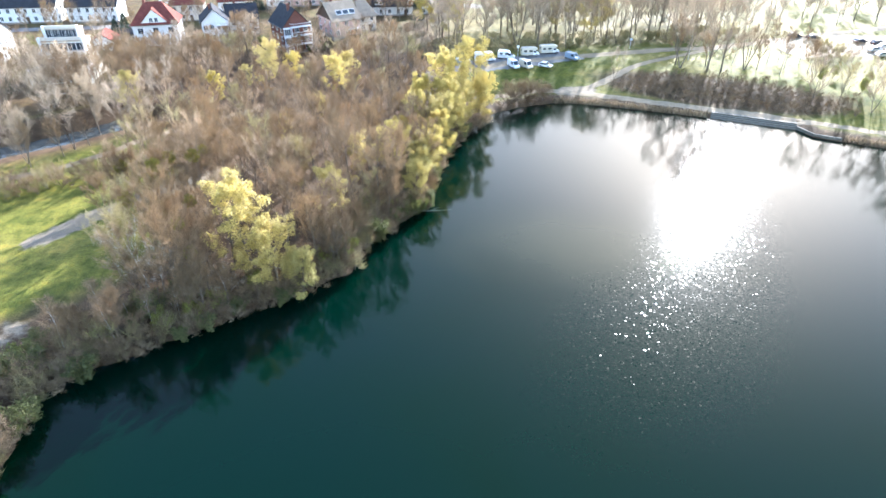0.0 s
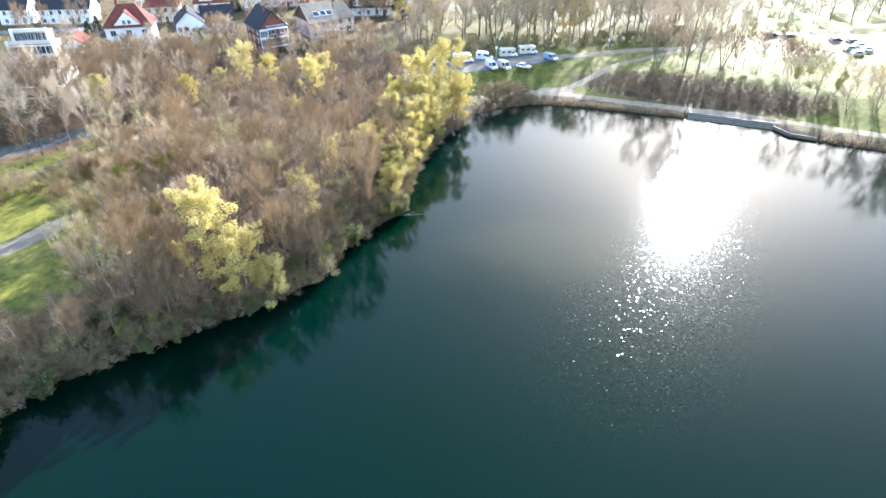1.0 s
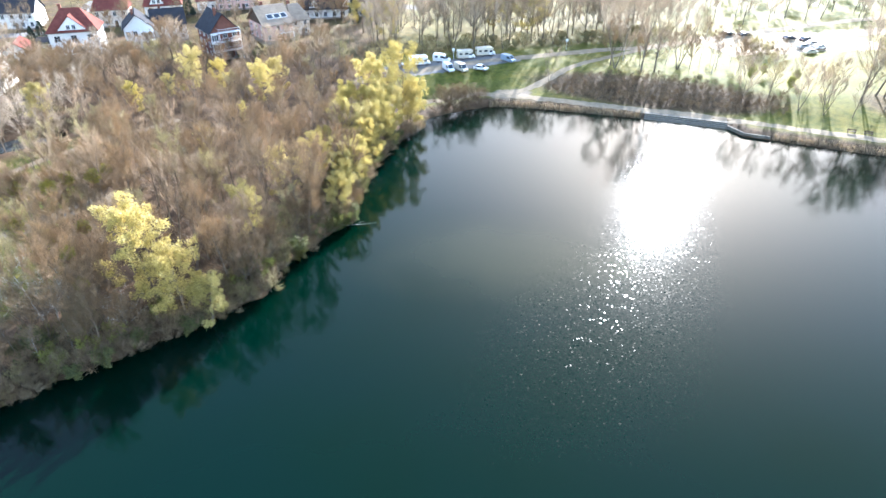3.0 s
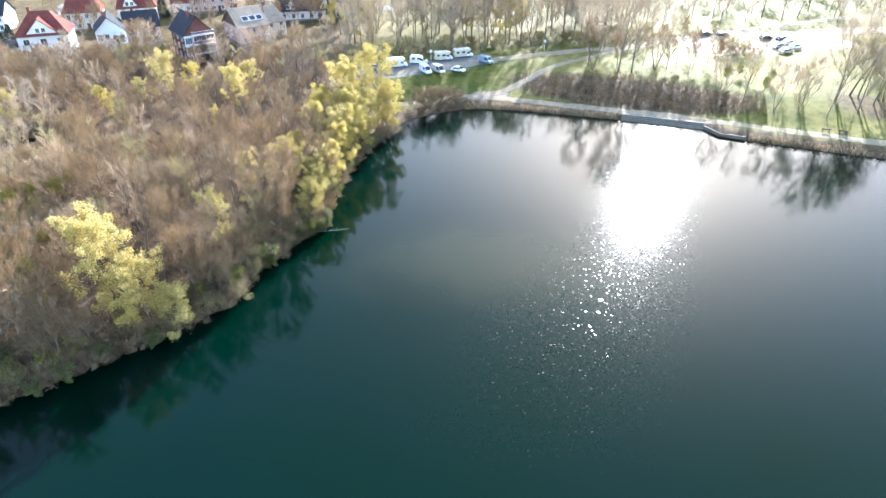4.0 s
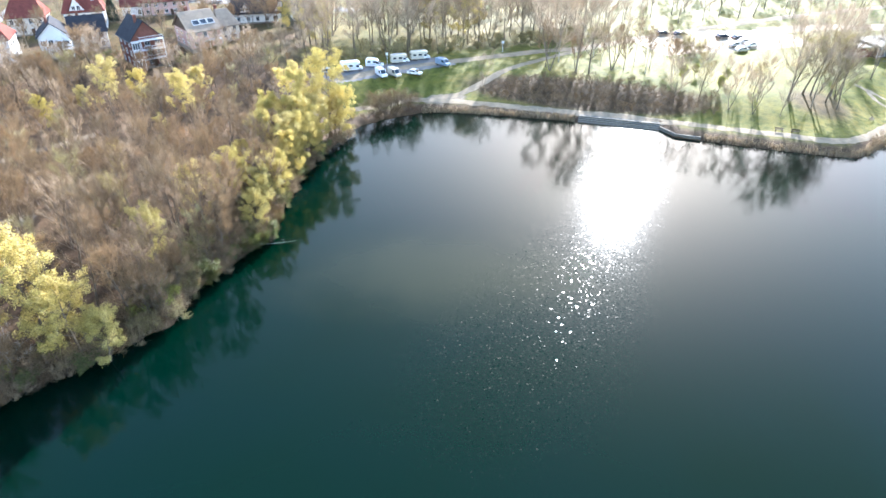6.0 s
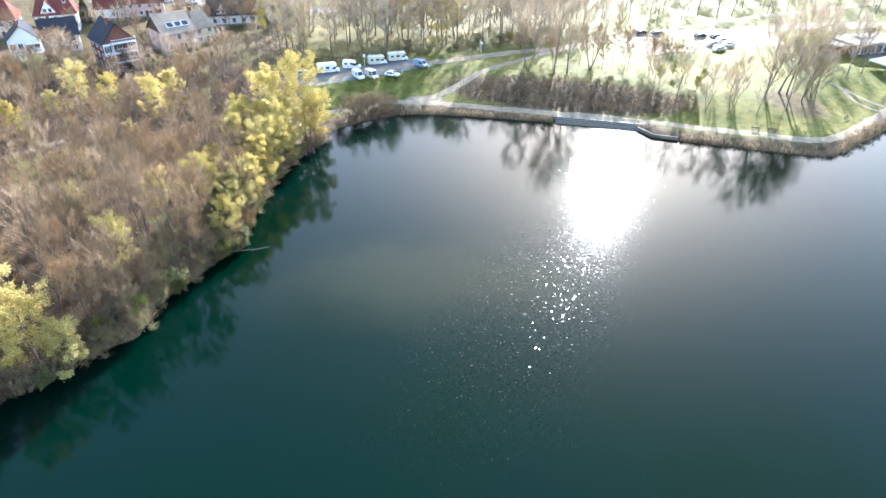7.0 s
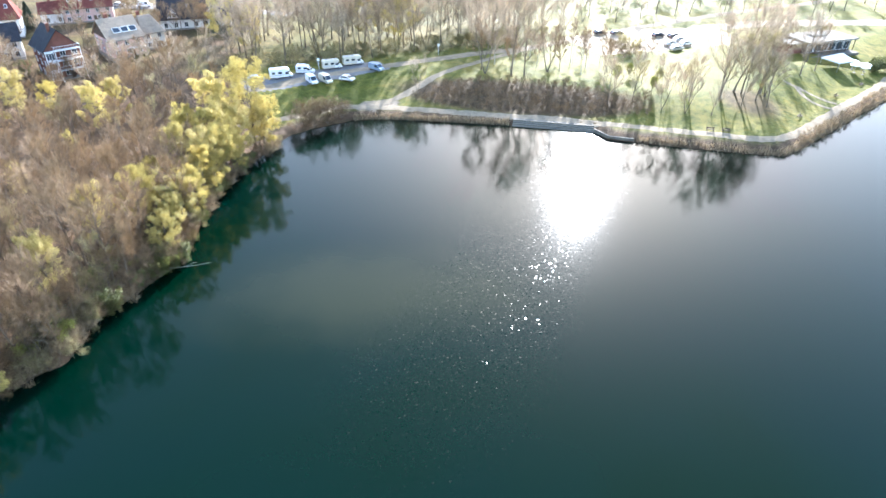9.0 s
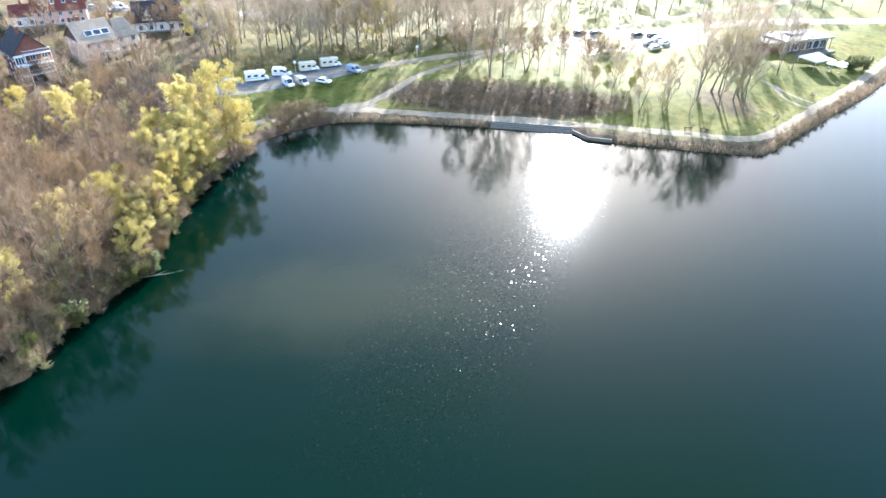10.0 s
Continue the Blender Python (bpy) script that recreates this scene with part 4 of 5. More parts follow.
def sign_post(x, y):
    ob = thing("sign_post", pose(x, y, ground(x, y)), "slim white pole with a small panel beside the parking strip", "sign")
    part("pole", box(-0.05, 0.05, -0.05, 0.05, -0.3, 3.2), PAINT_WHITE, ob)
    part("panel", box(-0.35, 0.35, -0.08, -0.05, 2.5, 3.2, 0.01), PAINT_WHITE, ob)


sign_post(22.0, 181.6)
sign_post(57.0, 189.5)

# ---- car park and buildings beyond the lawn ----
strip("service_road", [(150, 204), (172, 206), (200, 203), (240, 196)], 9.0, GRAVEL, "pale service road behind the restaurant", lift=0.06, category="road")
strip("car_park", [(102, 190), (114, 193), (128, 195), (142, 194), (156, 196)], 26.0, GRAVEL, "pale gravel car park", lift=0.07, category="car park", ragged=0.5)
for x, y, a, m, lab in ((131.0, 196.2, 10, PAINT_DARK, "dark car on the gravel car park"), (135.4, 194.4, 12, PAINT_DARK, "dark blue car on the gravel car park"),
                        (135.0, 190.0, 8, PAINT_SILVER, "silver car on the gravel car park"), (129.6, 186.2, 14, PAINT_SILVER, "silver car parked in a row"),
                        (134.4, 185.2, 14, PAINT_WHITE, "white car parked in a row"), (128.9, 181.0, 10, PAINT_SILVER, "silver car at the edge of the lawn"),
                        (118.6, 200.6, 5, PAINT_DARK, "dark car at the far side of the car park"), (113.6, 202.6, 5, PAINT_DARK, "dark grey car at the far side of the car park")):
    car(x, y, a, m, lab, group="cars on the car park")


def pavilion():
    ob = thing("restaurant", pose(172.2, 174.6, ground(172.2, 174.6), 0, 0, 7), "low flat-roofed lakeside restaurant with dark timber walls", "restaurant")
    part("wall", box(-8.6, 8.6, -4, 4.6, -0.5, 3.4), DARKWOOD, ob)
    part("roof", box(-9.4, 9.6, -5.4, 5.2, 3.4, 3.85, 0.05), CONCRETE, ob, "pale flat roof")
    part("roof_light", box(-3.0, 2.0, -0.5, 2.0, 3.85, 4.3, 0.05), CONCRETE, ob)
    part("side_wing", box(-13.6, -8.6, -2.5, 3.5, -0.5, 3.0), BRICK, ob)
    part("wing_roof", box(-14.2, -9.45, -3.2, 4.2, 3.0, 3.3, 0.04), CONCRETE, ob)
    for i in range(6):
        window(ob, -7.0 + 2.8 * i, -4.01, 0.6, 2.2, 2.2, 0, 1)
    for i in range(7):
        part("post", box(-9.0 + 2.95 * i, -8.85 + 2.95 * i, -5.2, -5.05, -0.5, 3.4), DARKWOOD, ob)
    part("terrace", box(-9.0, 9.0, -7.5, -4.0, -0.6, 0.12, 0.03), PLANK, ob)


pavilion()


def marquee(x, y, turn):
    ob = thing("marquee", pose(x, y, ground(x, y), 0, 0, turn), "white canvas pavilion tent on posts", "tent", "tents beside the restaurant")
    bm = bmesh.new()
    k = [bm.verts.new(p) for p in ((-3, -3, 2.4), (3, -3, 2.4), (3, 3, 2.4), (-3, 3, 2.4), (-1, 0, 3.9), (1, 0, 3.9))]
    low = [bm.verts.new(p) for p in ((-3, -3, 2.05), (3, -3, 2.05), (3, 3, 2.05), (-3, 3, 2.05))]
    for q in ((0, 1, 5, 4), (1, 2, 5), (2, 3, 4, 5), (3, 0, 4)):
        bm.faces.new([k[i] for i in q])
    for i in range(4):
        bm.faces.new((low[i], low[(i + 1) % 4], k[(i + 1) % 4], k[i]))
    part("canopy", bm, PAINT_WHITE, ob)
    for sx in (-1, 1):
        for sy in (-1, 1):
            part("post", box(sx * 2.9 - 0.06, sx * 2.9 + 0.06, sy * 2.9 - 0.06, sy * 2.9 + 0.06, -0.4, 2.1), STEEL, ob)


marquee(167.0, 159.6, 10)


def parasol(x, y, seed):
    """An open square parasol on a pole."""
    ob = thing("parasol", pose(x, y, ground(x, y), 0, 0, seed * 17), "white square parasol open beside the restaurant", "parasol", "parasols beside the restaurant")
    bm = bmesh.new()
    top = bm.verts.new((0, 0, 2.75))
    rim = [bm.verts.new((1.5 * math.cos(k * math.pi / 4), 1.5 * math.sin(k * math.pi / 4), 2.2)) for k in range(8)]
    hem = [bm.verts.new((1.5 * math.cos(k * math.pi / 4), 1.5 * math.sin(k * math.pi / 4), 2.03)) for k in range(8)]
    for k in range(8):
        bm.faces.new((rim[k], rim[(k + 1) % 8], top))
        bm.faces.new((hem[k], hem[(k + 1) % 8], rim[(k + 1) % 8], rim[k]))
    part("canopy", bm, PAINT_WHITE, ob)
    part("pole", box(-0.03, 0.03, -0.03, 0.03, 0, 2.7), STEEL, ob)
    part("base", box(-0.35, 0.35, -0.35, 0.35, -0.05, 0.1, 0.03), CONCRETE, ob)


for i, (x, y) in enumerate(((171.4, 157.2), (173.8, 156.4), (175.6, 158.0), (172.6, 159.6))):
    parasol(x, y, i)
strip("cross_path", [(143.0, 150.0), (145.2, 146.8), (147.6, 142.5), (150.8, 138.6)], 1.6, SAND, "narrow pale path across the lawn")
strip("cross_path", [(145.0, 147.2), (143.4, 142.6), (144.0, 138.4), (148.0, 135.6)], 1.4, SAND, "narrow pale path across the lawn")

# ---- houses ----
villa = house(-90.1, 200.2, 14, 13.2, 10.5, 7.2, 12.4, WHITE, REDTILE, "white villa with a steep red hipped roof", hip=4.6, storeys=2, cols=3, win=(1.5, 1.5))
front_gable(villa, 0.0, 13.2, 10.5, 7.2, 11.2, 8.6, WHITE, REDTILE)
tower = house(-48.0, 198.6, 33, 8.6, 11.5, 8.0, 12.6, BRICK, SLATE, "brick apartment house with dark gabled roof and white balconies", storeys=3, cols=3, turn_roof=True, win=(1.2, 1.5))


def balconies(house_ob, x0, x1, y, levels, deep=1.5):
    for z in levels:
        part("balcony", box(x0, x1, y - deep, y, z - 0.2, z, 0.02), FRAME, house_ob)
        rail = part("handrail", box(x0, x1, y - deep, y - deep + 0.06, z + 0.92, z + 1.0), FRAME, house_ob)
        for u in (x0, x1 - 0.06):
            part("side_rail", box(u, u + 0.06, y - deep + 0.06, y, z + 0.92, z + 1.0), FRAME, house_ob)
        k = max(2, int((x1 - x0) / 0.7))
        for i in range(k + 1):
            u = x0 + 0.04 + (x1 - x0 - 0.08) * i / k
            part("baluster", box(u - 0.03, u + 0.03, y - deep, y - deep + 0.05, z, z + 0.92), FRAME, rail)
    for u in (x0 + 0.1, x1 - 0.1):
        part("post", box(u - 0.09, u + 0.09, y - deep + 0.02, y - deep + 0.2, -1, levels[-1]), FRAME, house_ob)


balconies(tower, -2.2, 4.2, -5.75, (2.6, 5.2, 7.8))


def oriel(house_ob, x0, x1, y, levels, deep=1.2):
    """A glazed corner bay with white frames on every storey."""
    for z in levels:
        bay = part("bay_window", box(x0, x1, y - deep, y, z, z + 0.45, 0.02), FRAME, house_ob)
        part("lintel", box(x0, x1, y - deep, y, z + 2.15, z + 2.5, 0.02), FRAME, bay)
        part("pane", box(x0 + 0.08, x1 - 0.08, y - deep + 0.08, y, z + 0.45, z + 2.15), GLASS, bay)
        k = 3
        for i in range(k + 1):
            u = x0 + (x1 - x0 - 0.12) * i / k
            part("mullion", box(u, u + 0.12, y - deep, y - deep + 0.12, z + 0.45, z + 2.15), FRAME, bay)
        part("mullion", box(x0, x0 + 0.12, y - 0.6, y - 0.48, z + 0.45, z + 2.15), FRAME, bay)


oriel(tower, -4.4, -2.4, -5.75, (0.0, 2.6, 5.2))
broad = house(-34.5, 210.2, 32, 9.4, 12.5, 5.3, 9.8, PINK, BROWNTILE, "broad house with grey-brown gabled roof and a band of roof windows", storeys=2, cols=3, gable_mat=DARKWOOD)
for u in (-1.4, 0.9, 3.1):
    skylight(broad, u, 0.36, 9.4, 12.5, 5.3, 9.8, (2.0, 1.9))
balconies(broad, 0.4, 4.6, -6.25, (2.6,))
house(-27.6, 215.6, 32, 6.5, 9.0, 5.0, 8.9, CREAM, BROWNTILE, "narrow house with grey-brown roof joined to its neighbour", storeys=2, cols=2, hip=2.0)
mansard = house(-17, 241, 6, 22, 12, 3.6, 8.6, WHITE, SLATE, "long white house with steep dark roof and arched dormers", storeys=1, cols=7, chimneys=2)
front_gable(mansard, 5.0, 22, 12, 3.6, 7.2, 5.0, WHITE, SLATE)
front_gable(mansard, -7.0, 22, 12, 3.6, 6.4, 4.0, WHITE, SLATE)
skylight(mansard, -2.0, 0.6, 22, 12, 3.6, 8.6)
darkh = house(-74.2, 206.2, 20, 8.0, 10.5, 6.4, 10.0, WHITE, SLATE, "white house with dark tiled gable roof", storeys=2, cols=4, turn_roof=True, win=(1.1, 1.4))
balconies(darkh, 0.4, 3.9, -5.25, (2.8, 5.4))
house(-67.4, 214.0, 20, 9.5, 9.0, 5.4, 9.2, CREAM, SLATE, "house with a low dark tiled roof behind gardens", storeys=2, cols=3)
house(-93.0, 235, 12, 11, 10, 6.0, 10.8, CREAM, REDTILE, "pale two-storey house with red-brown roof", storeys=2, cols=4, hip=2.6)
ornate = house(-77, 240, 16, 12, 11, 6.4, 12.6, WHITE, REDTILE, "white villa with red mansard roof and rounded gables", hip=3.0, storeys=2, cols=3)
front_gable(ornate, -1.8, 12, 11, 6.4, 10.4, 5.2, WHITE, REDTILE)
skylight(ornate, 3.4, 0.45, 12, 11, 6.4, 12.6)
house(-104.5, 193.5, 14, 6.5, 8, 3.0, 5.2, WHITE, REDTILE, "small white house with an orange-red roof", storeys=1, cols=2, chimneys=0, turn_roof=True)
garage = house(-99.5, 203, 14, 7, 6, 2.6, 3.6, CREAM, SLATE, "low garage with a dark flat-pitched roof", storeys=1, cols=1, side_cols=1, chimneys=0)
house(-151, 231, 6, 26, 10, 5.6, 9.4, WHITE, SLATE, "long white terraced house with dark roof", storeys=2, cols=9, chimneys=3)
house(-125.5, 233, 6, 17, 10, 5.6, 9.4, WHITE, SLATE, "long white terraced house with dark roof and dormer band", storeys=2, cols=6, chimneys=2)
pinkh = house(-55, 257, 14, 15.5, 12, 5.0, 11.5, PINK, REDTILE, "pink house with steep red roof and dormers", storeys=2, cols=5)
for u in (-5.0, -1.6, 1.8, 5.2):
    skylight(pinkh, u, 0.3, 15.5, 12, 5.0, 11.5, (1.1, 1.3))
house(-63.5, 254, 14, 11, 9, 3.8, 6.6, WHITE, REDTILE, "white house with orange-red gabled roof", storeys=1, cols=3)
house(-134, 182, 10, 12, 10, 7.0, 10.0, WHITE, SLATE, "white flat-pitched house with dark roof", storeys=2, cols=3)


def terraced_flats():
    ob = thing("terraced_flats", pose(-101.5, 168, ground(-101.5, 168), 0, 0, 8), "white stepped apartment building with roof terraces", "apartment building")
    for i, (y0, z0, z1, hw) in enumerate(((-9, -1, 3.3, 7.4), (-5.5, 3.3, 6.4, 6.6), (-2.4, 6.4, 9.4, 5.4), (-0.6, 9.4, 12.0, 4.2))):
        part("storey", box(-hw, hw, y0, 2.5, z0, z1 - 0.2), CREAM, ob)
        part("roof_slab", box(-hw - 0.3, hw + 0.3, y0 - 0.3, 2.8, z1 - 0.2, z1, 0.03), BROWNTILE, ob)
        part("parapet", box(-hw - 0.3, hw + 0.3, y0 - 0.3, y0 - 0.1, z1, z1 + 0.9, 0.02), CREAM, ob)
        for c in range(5):
            window(ob, -hw + 2 * hw * (c + 0.5) / 5, y0 - 0.01, z0 + (1.3 if i == 0 else 0.4), 2.0, 1.9, 0)
        for s in (-1, 1):
            part("pillar", box(s * hw - 0.25, s * hw + 0.25, y0 - 0.8, y0 + 0.1, z0, z1 + 0.9, 0.02), WHITE, ob)


terraced_flats()
strip("garden_wall", [(-100, 149), (-94, 149.5), (-88, 151.5), (-84, 154), (-83, 160)], 0.4, CONCRETE, "low pale garden wall", lift=0.8, category="wall", ragged=0.0)

strip("street", [(-180, 214), (-140, 218), (-112, 222), (-106, 226), (-112, 245), (-116, 275)], 5.5, ASPHALT, "grey residential street between the houses", lift=0.08, category="street")
strip("street_far", [(-80, 283), (-55, 276), (-30, 271), (-5, 262), (15, 250)], 6.0, ASPHALT, "grey residential street behind the houses", lift=0.08, category="street")
strip("garden_drive", [(-106, 222), (-101, 214), (-99, 206)], 3.5, GRAVEL, "pale gravel drive beside the villa", lift=0.07, category="drive")
car(-113.5, 243, 100, PAINT_RED, "red car parked on the residential street", group="cars on the street")
car(-110.6, 248, 100, PAINT_WHITE, "white car parked on the residential street", group="cars on the street")
car(-49.5, 275.5, -12, PAINT_SILVER, "silver car parked on the residential street", group="cars on the street")
car(-40.0, 273.0, -12, PAINT_WHITE, "white delivery van on the residential street", 5.6, 2.4, "cars on the street", "van", True)

for i, (x, y, h, w, lab) in enumerate(((-109.5, 150.5, 8.5, 1.3, "slim dark columnar conifer beside the flats"), (-103.0, 205.0, 8.0, 2.6, "broad dark green conifer in a garden"),
                                      (-107.0, 206.5, 6.0, 2.0, "broad dark green conifer in a garden"), (-70.5, 246.0, 9.0, 2.2, "dark green conifer beside a villa"),
                                      (-9.0, 226.0, 9.0, 2.4, "dark green conifer before a long white house"))):
    conifer(x, y, h, w, 300 + i, lab)

# ---- the wood on the near bank ----
SHORE_WILLOWS = ((-27.8, 74.2, 1.14, 2), (-23.6, 71.6, 0.98, 0), (-20.6, 71.2, 0.68, 1), (6.4, 140.5, 1.16, 3), (1.5, 136.5, 1.08, 2), (-3.5, 131.5, 0.98, 1), (2.2, 129, 0.92, 2),
                 (-6.5, 124.5, 0.92, 0), (-0.8, 121, 0.8, 1), (-9.5, 117.5, 0.75, 0), (-9.8, 108.5, 0.8, 0), (-4.6, 104, 0.55, 1), (-4.8, 99.6, 0.58, 0), (-1.6, 113, 0.6, 2))
INNER_WILLOWS = ((-46.5, 160, 0.86, 1), (-41, 165.5, 0.6, 0), (-26, 151, 0.72, 2), (-24.5, 160.7, 0.7, 1), (-76.5, 145.5, 0.75, 0), (-55.8, 149, 0.55, 1), (-5.2, 213, 1.0, 0), (3.2, 200, 0.9, 1),
                 (37, 207, 1.15, 2), (48, 199, 1.15, 3), (-15, 104, 0.7, 1), (-18, 90, 0.75, 2), (-52, 160, 0.5, 0), (-28, 138, 0.5, 1), (-33, 122, 0.45, 2))
WILLOWS = SHORE_WILLOWS + INNER_WILLOWS
for x, y, s, k in WILLOWS:
    plant("willow", x, y, s, k, wide=1.15, label="weeping willow in pale yellow leaf" if (x, y) == (-76.5, 145.5) else "")
taken = [(x, y) for x, y, s, k in WILLOWS]
IN_WOOD = [(-40, 64), (-16, 79.5), (-7, 100), (-4, 115), (4, 142), (2, 160), (-4, 172), (-32, 178), (-66, 178), (-76, 165), (-64, 152), (-58, 138), (-48, 118), (-44, 100), (-42, 84), (-47, 74)]


def wood_height(x, y):
    """The wood is tallest by the water and lower towards the gardens."""
    return 1.12 - 0.5 * float(smooth_step(np.array(y - 0.15 * x), 85, 165))


scatter(["bare"] * 9 + ["bud"] * 1, IN_WOOD, 4.7, 200, (0.74, 1.14), 3, taken, tall=wood_height)
scatter(["shrub"] * 4 + ["leafshrub"], [(-52, 40), (-49, 54), (-40, 61), (-28, 70.5), (-15.5, 79.5), (-5.5, 99.5), (-3.5, 116), (-8, 117), (-12, 100), (-20, 84), (-33, 74), (-44, 66), (-54, 60)], 1.5, 90, (0.7, 1.3), 4)
GARDEN_TREES = ((-56, 187, 0.85), (-64, 182, 0.7), (-80, 174, 0.7), (-72, 178, 0.62), (-100, 151, 0.95), (-107, 150, 0.9), (-94, 149.5, 0.85), (-113, 148, 0.9), (-119, 152, 0.9),
                (-124, 160, 0.9), (-110, 178, 0.8), (-120, 176, 0.8), (-60, 198, 0.7), (-21, 231, 0.6), (-13, 230, 0.6), (-5, 229, 0.65), (-27, 228, 0.6), (-40, 203, 0.5), (-44, 193, 0.5),
                (-28, 203, 0.45), (-30, 196, 0.5), (-24, 200, 0.55))
STREAM_TREES = ((-78, 120, 0.85), (-76, 127.5, 0.9), (-70, 127, 0.8), (-93, 141, 0.9), (-66.5, 141, 0.8), (-71.5, 141, 0.75), (-90, 134, 0.8), (-83, 139, 0.75), (-99, 126.5, 0.75), (-84, 113, 0.7), (-98, 132, 0.8), (-104, 138, 0.85), (-88, 118, 0.75))
for x, y, s in GARDEN_TREES:
    plant("bare", x, y, s, wide=1.3, label="broad bare garden tree with fine brown twigs")
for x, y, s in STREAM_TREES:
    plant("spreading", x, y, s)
for x, y, s in ((-60, 190, 0.85), (-71.5, 170, 0.85), (-66, 176, 0.7), (-38.5, 192, 0.5), (-79, 160, 0.75), (-88, 172, 0.7)):
    plant("bare", x, y, s, wide=1.6, label="broad round-crowned bare tree before the houses")
scatter(["bare"] * 6 + ["bud"], [(-95, 140), (-76, 150), (-60, 148), (-20, 160), (-2, 170), (-10, 178), (-40, 180), (-62, 178), (-84, 172), (-96, 158)], 4.2, 64, (0.6, 0.8), 44, taken, wide=1.15)
scatter(["bare", "bare", "bud"], [(-60, 92), (-51, 82), (-44, 92), (-46, 110), (-58, 110)], 3.6, 14, (0.75, 1.0), 40)
scatter(["shrub", "shrub", "leafshrub"], [(-140, 165), (-118, 158), (-90, 158), (-84, 185), (-60, 190), (-30, 196), (-30, 204), (-62, 203), (-80, 192), (-110, 190), (-135, 200)], 3.0, 60, (0.7, 1.2), 41)
for x, y, s in ((-45.8, 90.6, 1.06), (-41.2, 94.4, 1.04), (-39.8, 76.2, 1.0), (-36.2, 74.4, 1.0), (-47, 81.5, 0.95), (-54.2, 95, 0.85), (-33.5, 70, 0.85)):
    plant("bare", x, y, s, label="bare brown tree hung with mistletoe clumps")
for x, y, s in ((-43.5, 72.6, 0.95), (-40.6, 71.2, 0.75), (-30.5, 69.4, 0.6), (-16.5, 80.5, 0.6)):
    plant("pale", x, y, s, wide=1.15)
scatter(["spreading", "bare", "bare", "bud"], [(-80, 168), (-60, 172), (-30, 176), (-2, 178), (-2, 200), (-24, 206), (-40, 197), (-60, 200), (-82, 192)], 5.2, 34, (0.36, 0.52), 42)
scatter(["spreading", "bare"], [(-140, 205), (-100, 208), (-60, 214), (-24, 222), (0, 226), (0, 250), (-40, 240), (-75, 225), (-140, 218)], 6.5, 34, (0.5, 0.75), 43, joined="street_trees", joined_label="bare garden trees among the houses")
for x, y, s in ((-37.6, 63.0, 1.0), (-34.2, 65.2, 1.1), (-31.6, 67.4, 1.0), (-27.2, 71.6, 0.9), (-18.4, 77.6, 1.0), (-14.8, 80.6, 1.1), (-8.6, 95.6, 0.8), (-12.2, 90.0, 0.8), (-44.0, 60.4, 0.9)):
    plant("freshshrub", x, y, s)
NEAR_SHORE = [tuple(p) for p in LAKE[1:22]]
along(["shrub", "shrub", "shrub", "leafshrub", "drybush"], NEAR_SHORE, 0.95, (0.65, 1.1), 30, (-1.0, 0.3), sink=0.1)
along(["shrub", "shrub", "bare"], NEAR_SHORE[3:18], 2.2, (0.55, 0.85), 31, (1.0, 2.6), clear_of=taken[:19])
along(["bare", "bare", "bud"], NEAR_SHORE[7:17], 2.8, (0.55, 0.9), 32, (0.5, 2.4), clear_of=taken[:19])
along(["shrub", "shrub", "drybush", "shrub"], NEAR_SHORE[2:18], 1.0, (0.55, 0.95), 34, (0.2, 1.2))
along("willow", NEAR_SHORE[15:21], 4.0, (0.55, 0.8), 33, (0.2, 1.4), wide=1.25)
scatter(["bare", "birch"], [(-47, 57.5), (-40, 61.5), (-32, 67), (-34, 72), (-44, 66), (-50, 60)], 2.0, 16, (0.45, 0.7), 6)
scatter(["bare", "bud"], [(-70, 122), (-58, 108), (-48, 112), (-56, 132), (-64, 140)], 5.0, 12, (0.55, 0.75), 7)
scatter(["spreading", "bare"], [(-120, 100), (-88, 112), (-62, 135), (-66, 128), (-84, 106), (-115, 92)], 6, 14, (0.5, 0.7), 8)
scatter("shrub", [(-95, 98), (-76, 106), (-62, 110), (-66, 104), (-84, 97), (-100, 92)], 1.7, 40, (0.7, 1.2), 9)
scatter(["spreading", "bare"], [(-125, 130), (-98, 138), (-82, 146), (-86, 152), (-104, 148), (-130, 142)], 5, 14, (0.75, 1.0), 10)
scatter(["spreading", "bare", "bud"], [(-122, 184), (-95, 172), (-60, 178), (-62, 196), (-90, 190), (-118, 196)], 6.5, 20, (0.45, 0.62), 12)
scatter(["bare", "spreading"], [(-40, 184), (-20, 186), (-4, 196), (-20, 198), (-34, 192)], 6.0, 8, (0.5, 0.65), 13)
scatter(["bare", "spreading", "bud"], [(-170, 240), (-60, 240), (0, 225), (0, 300), (-170, 300)], 12, 40, (0.6, 0.9), 14, joined="garden_wood")

# ---- the far bank ----
for x, y, s in ((15.2, 150.6, 1.3), (17.4, 152.0, 1.6), (19.2, 151.6, 1.5), (21.0, 153.4, 1.7), (22.8, 153.0, 1.5), (24.4, 154.8, 1.5), (26.2, 155.2, 1.3), (18.6, 153.6, 1.5), (27.6, 156.6, 1.0), (22.4, 155.0, 1.4)):
    plant("shrub", x, y, s, 0, wide=1.1, label="dense grey-brown willow scrub at the water")
scatter(["shrub"], [(44, 161), (52, 156), (64, 151), (76, 146.6), (88, 142), (98, 138), (101, 144), (88, 154), (76, 161), (62, 165), (50, 164)], 1.5, 200, (0.38, 0.7), 15, joined="bank_thicket", joined_label="low grey-brown bramble thicket on the bank", crown_mat=BRAMBLE)
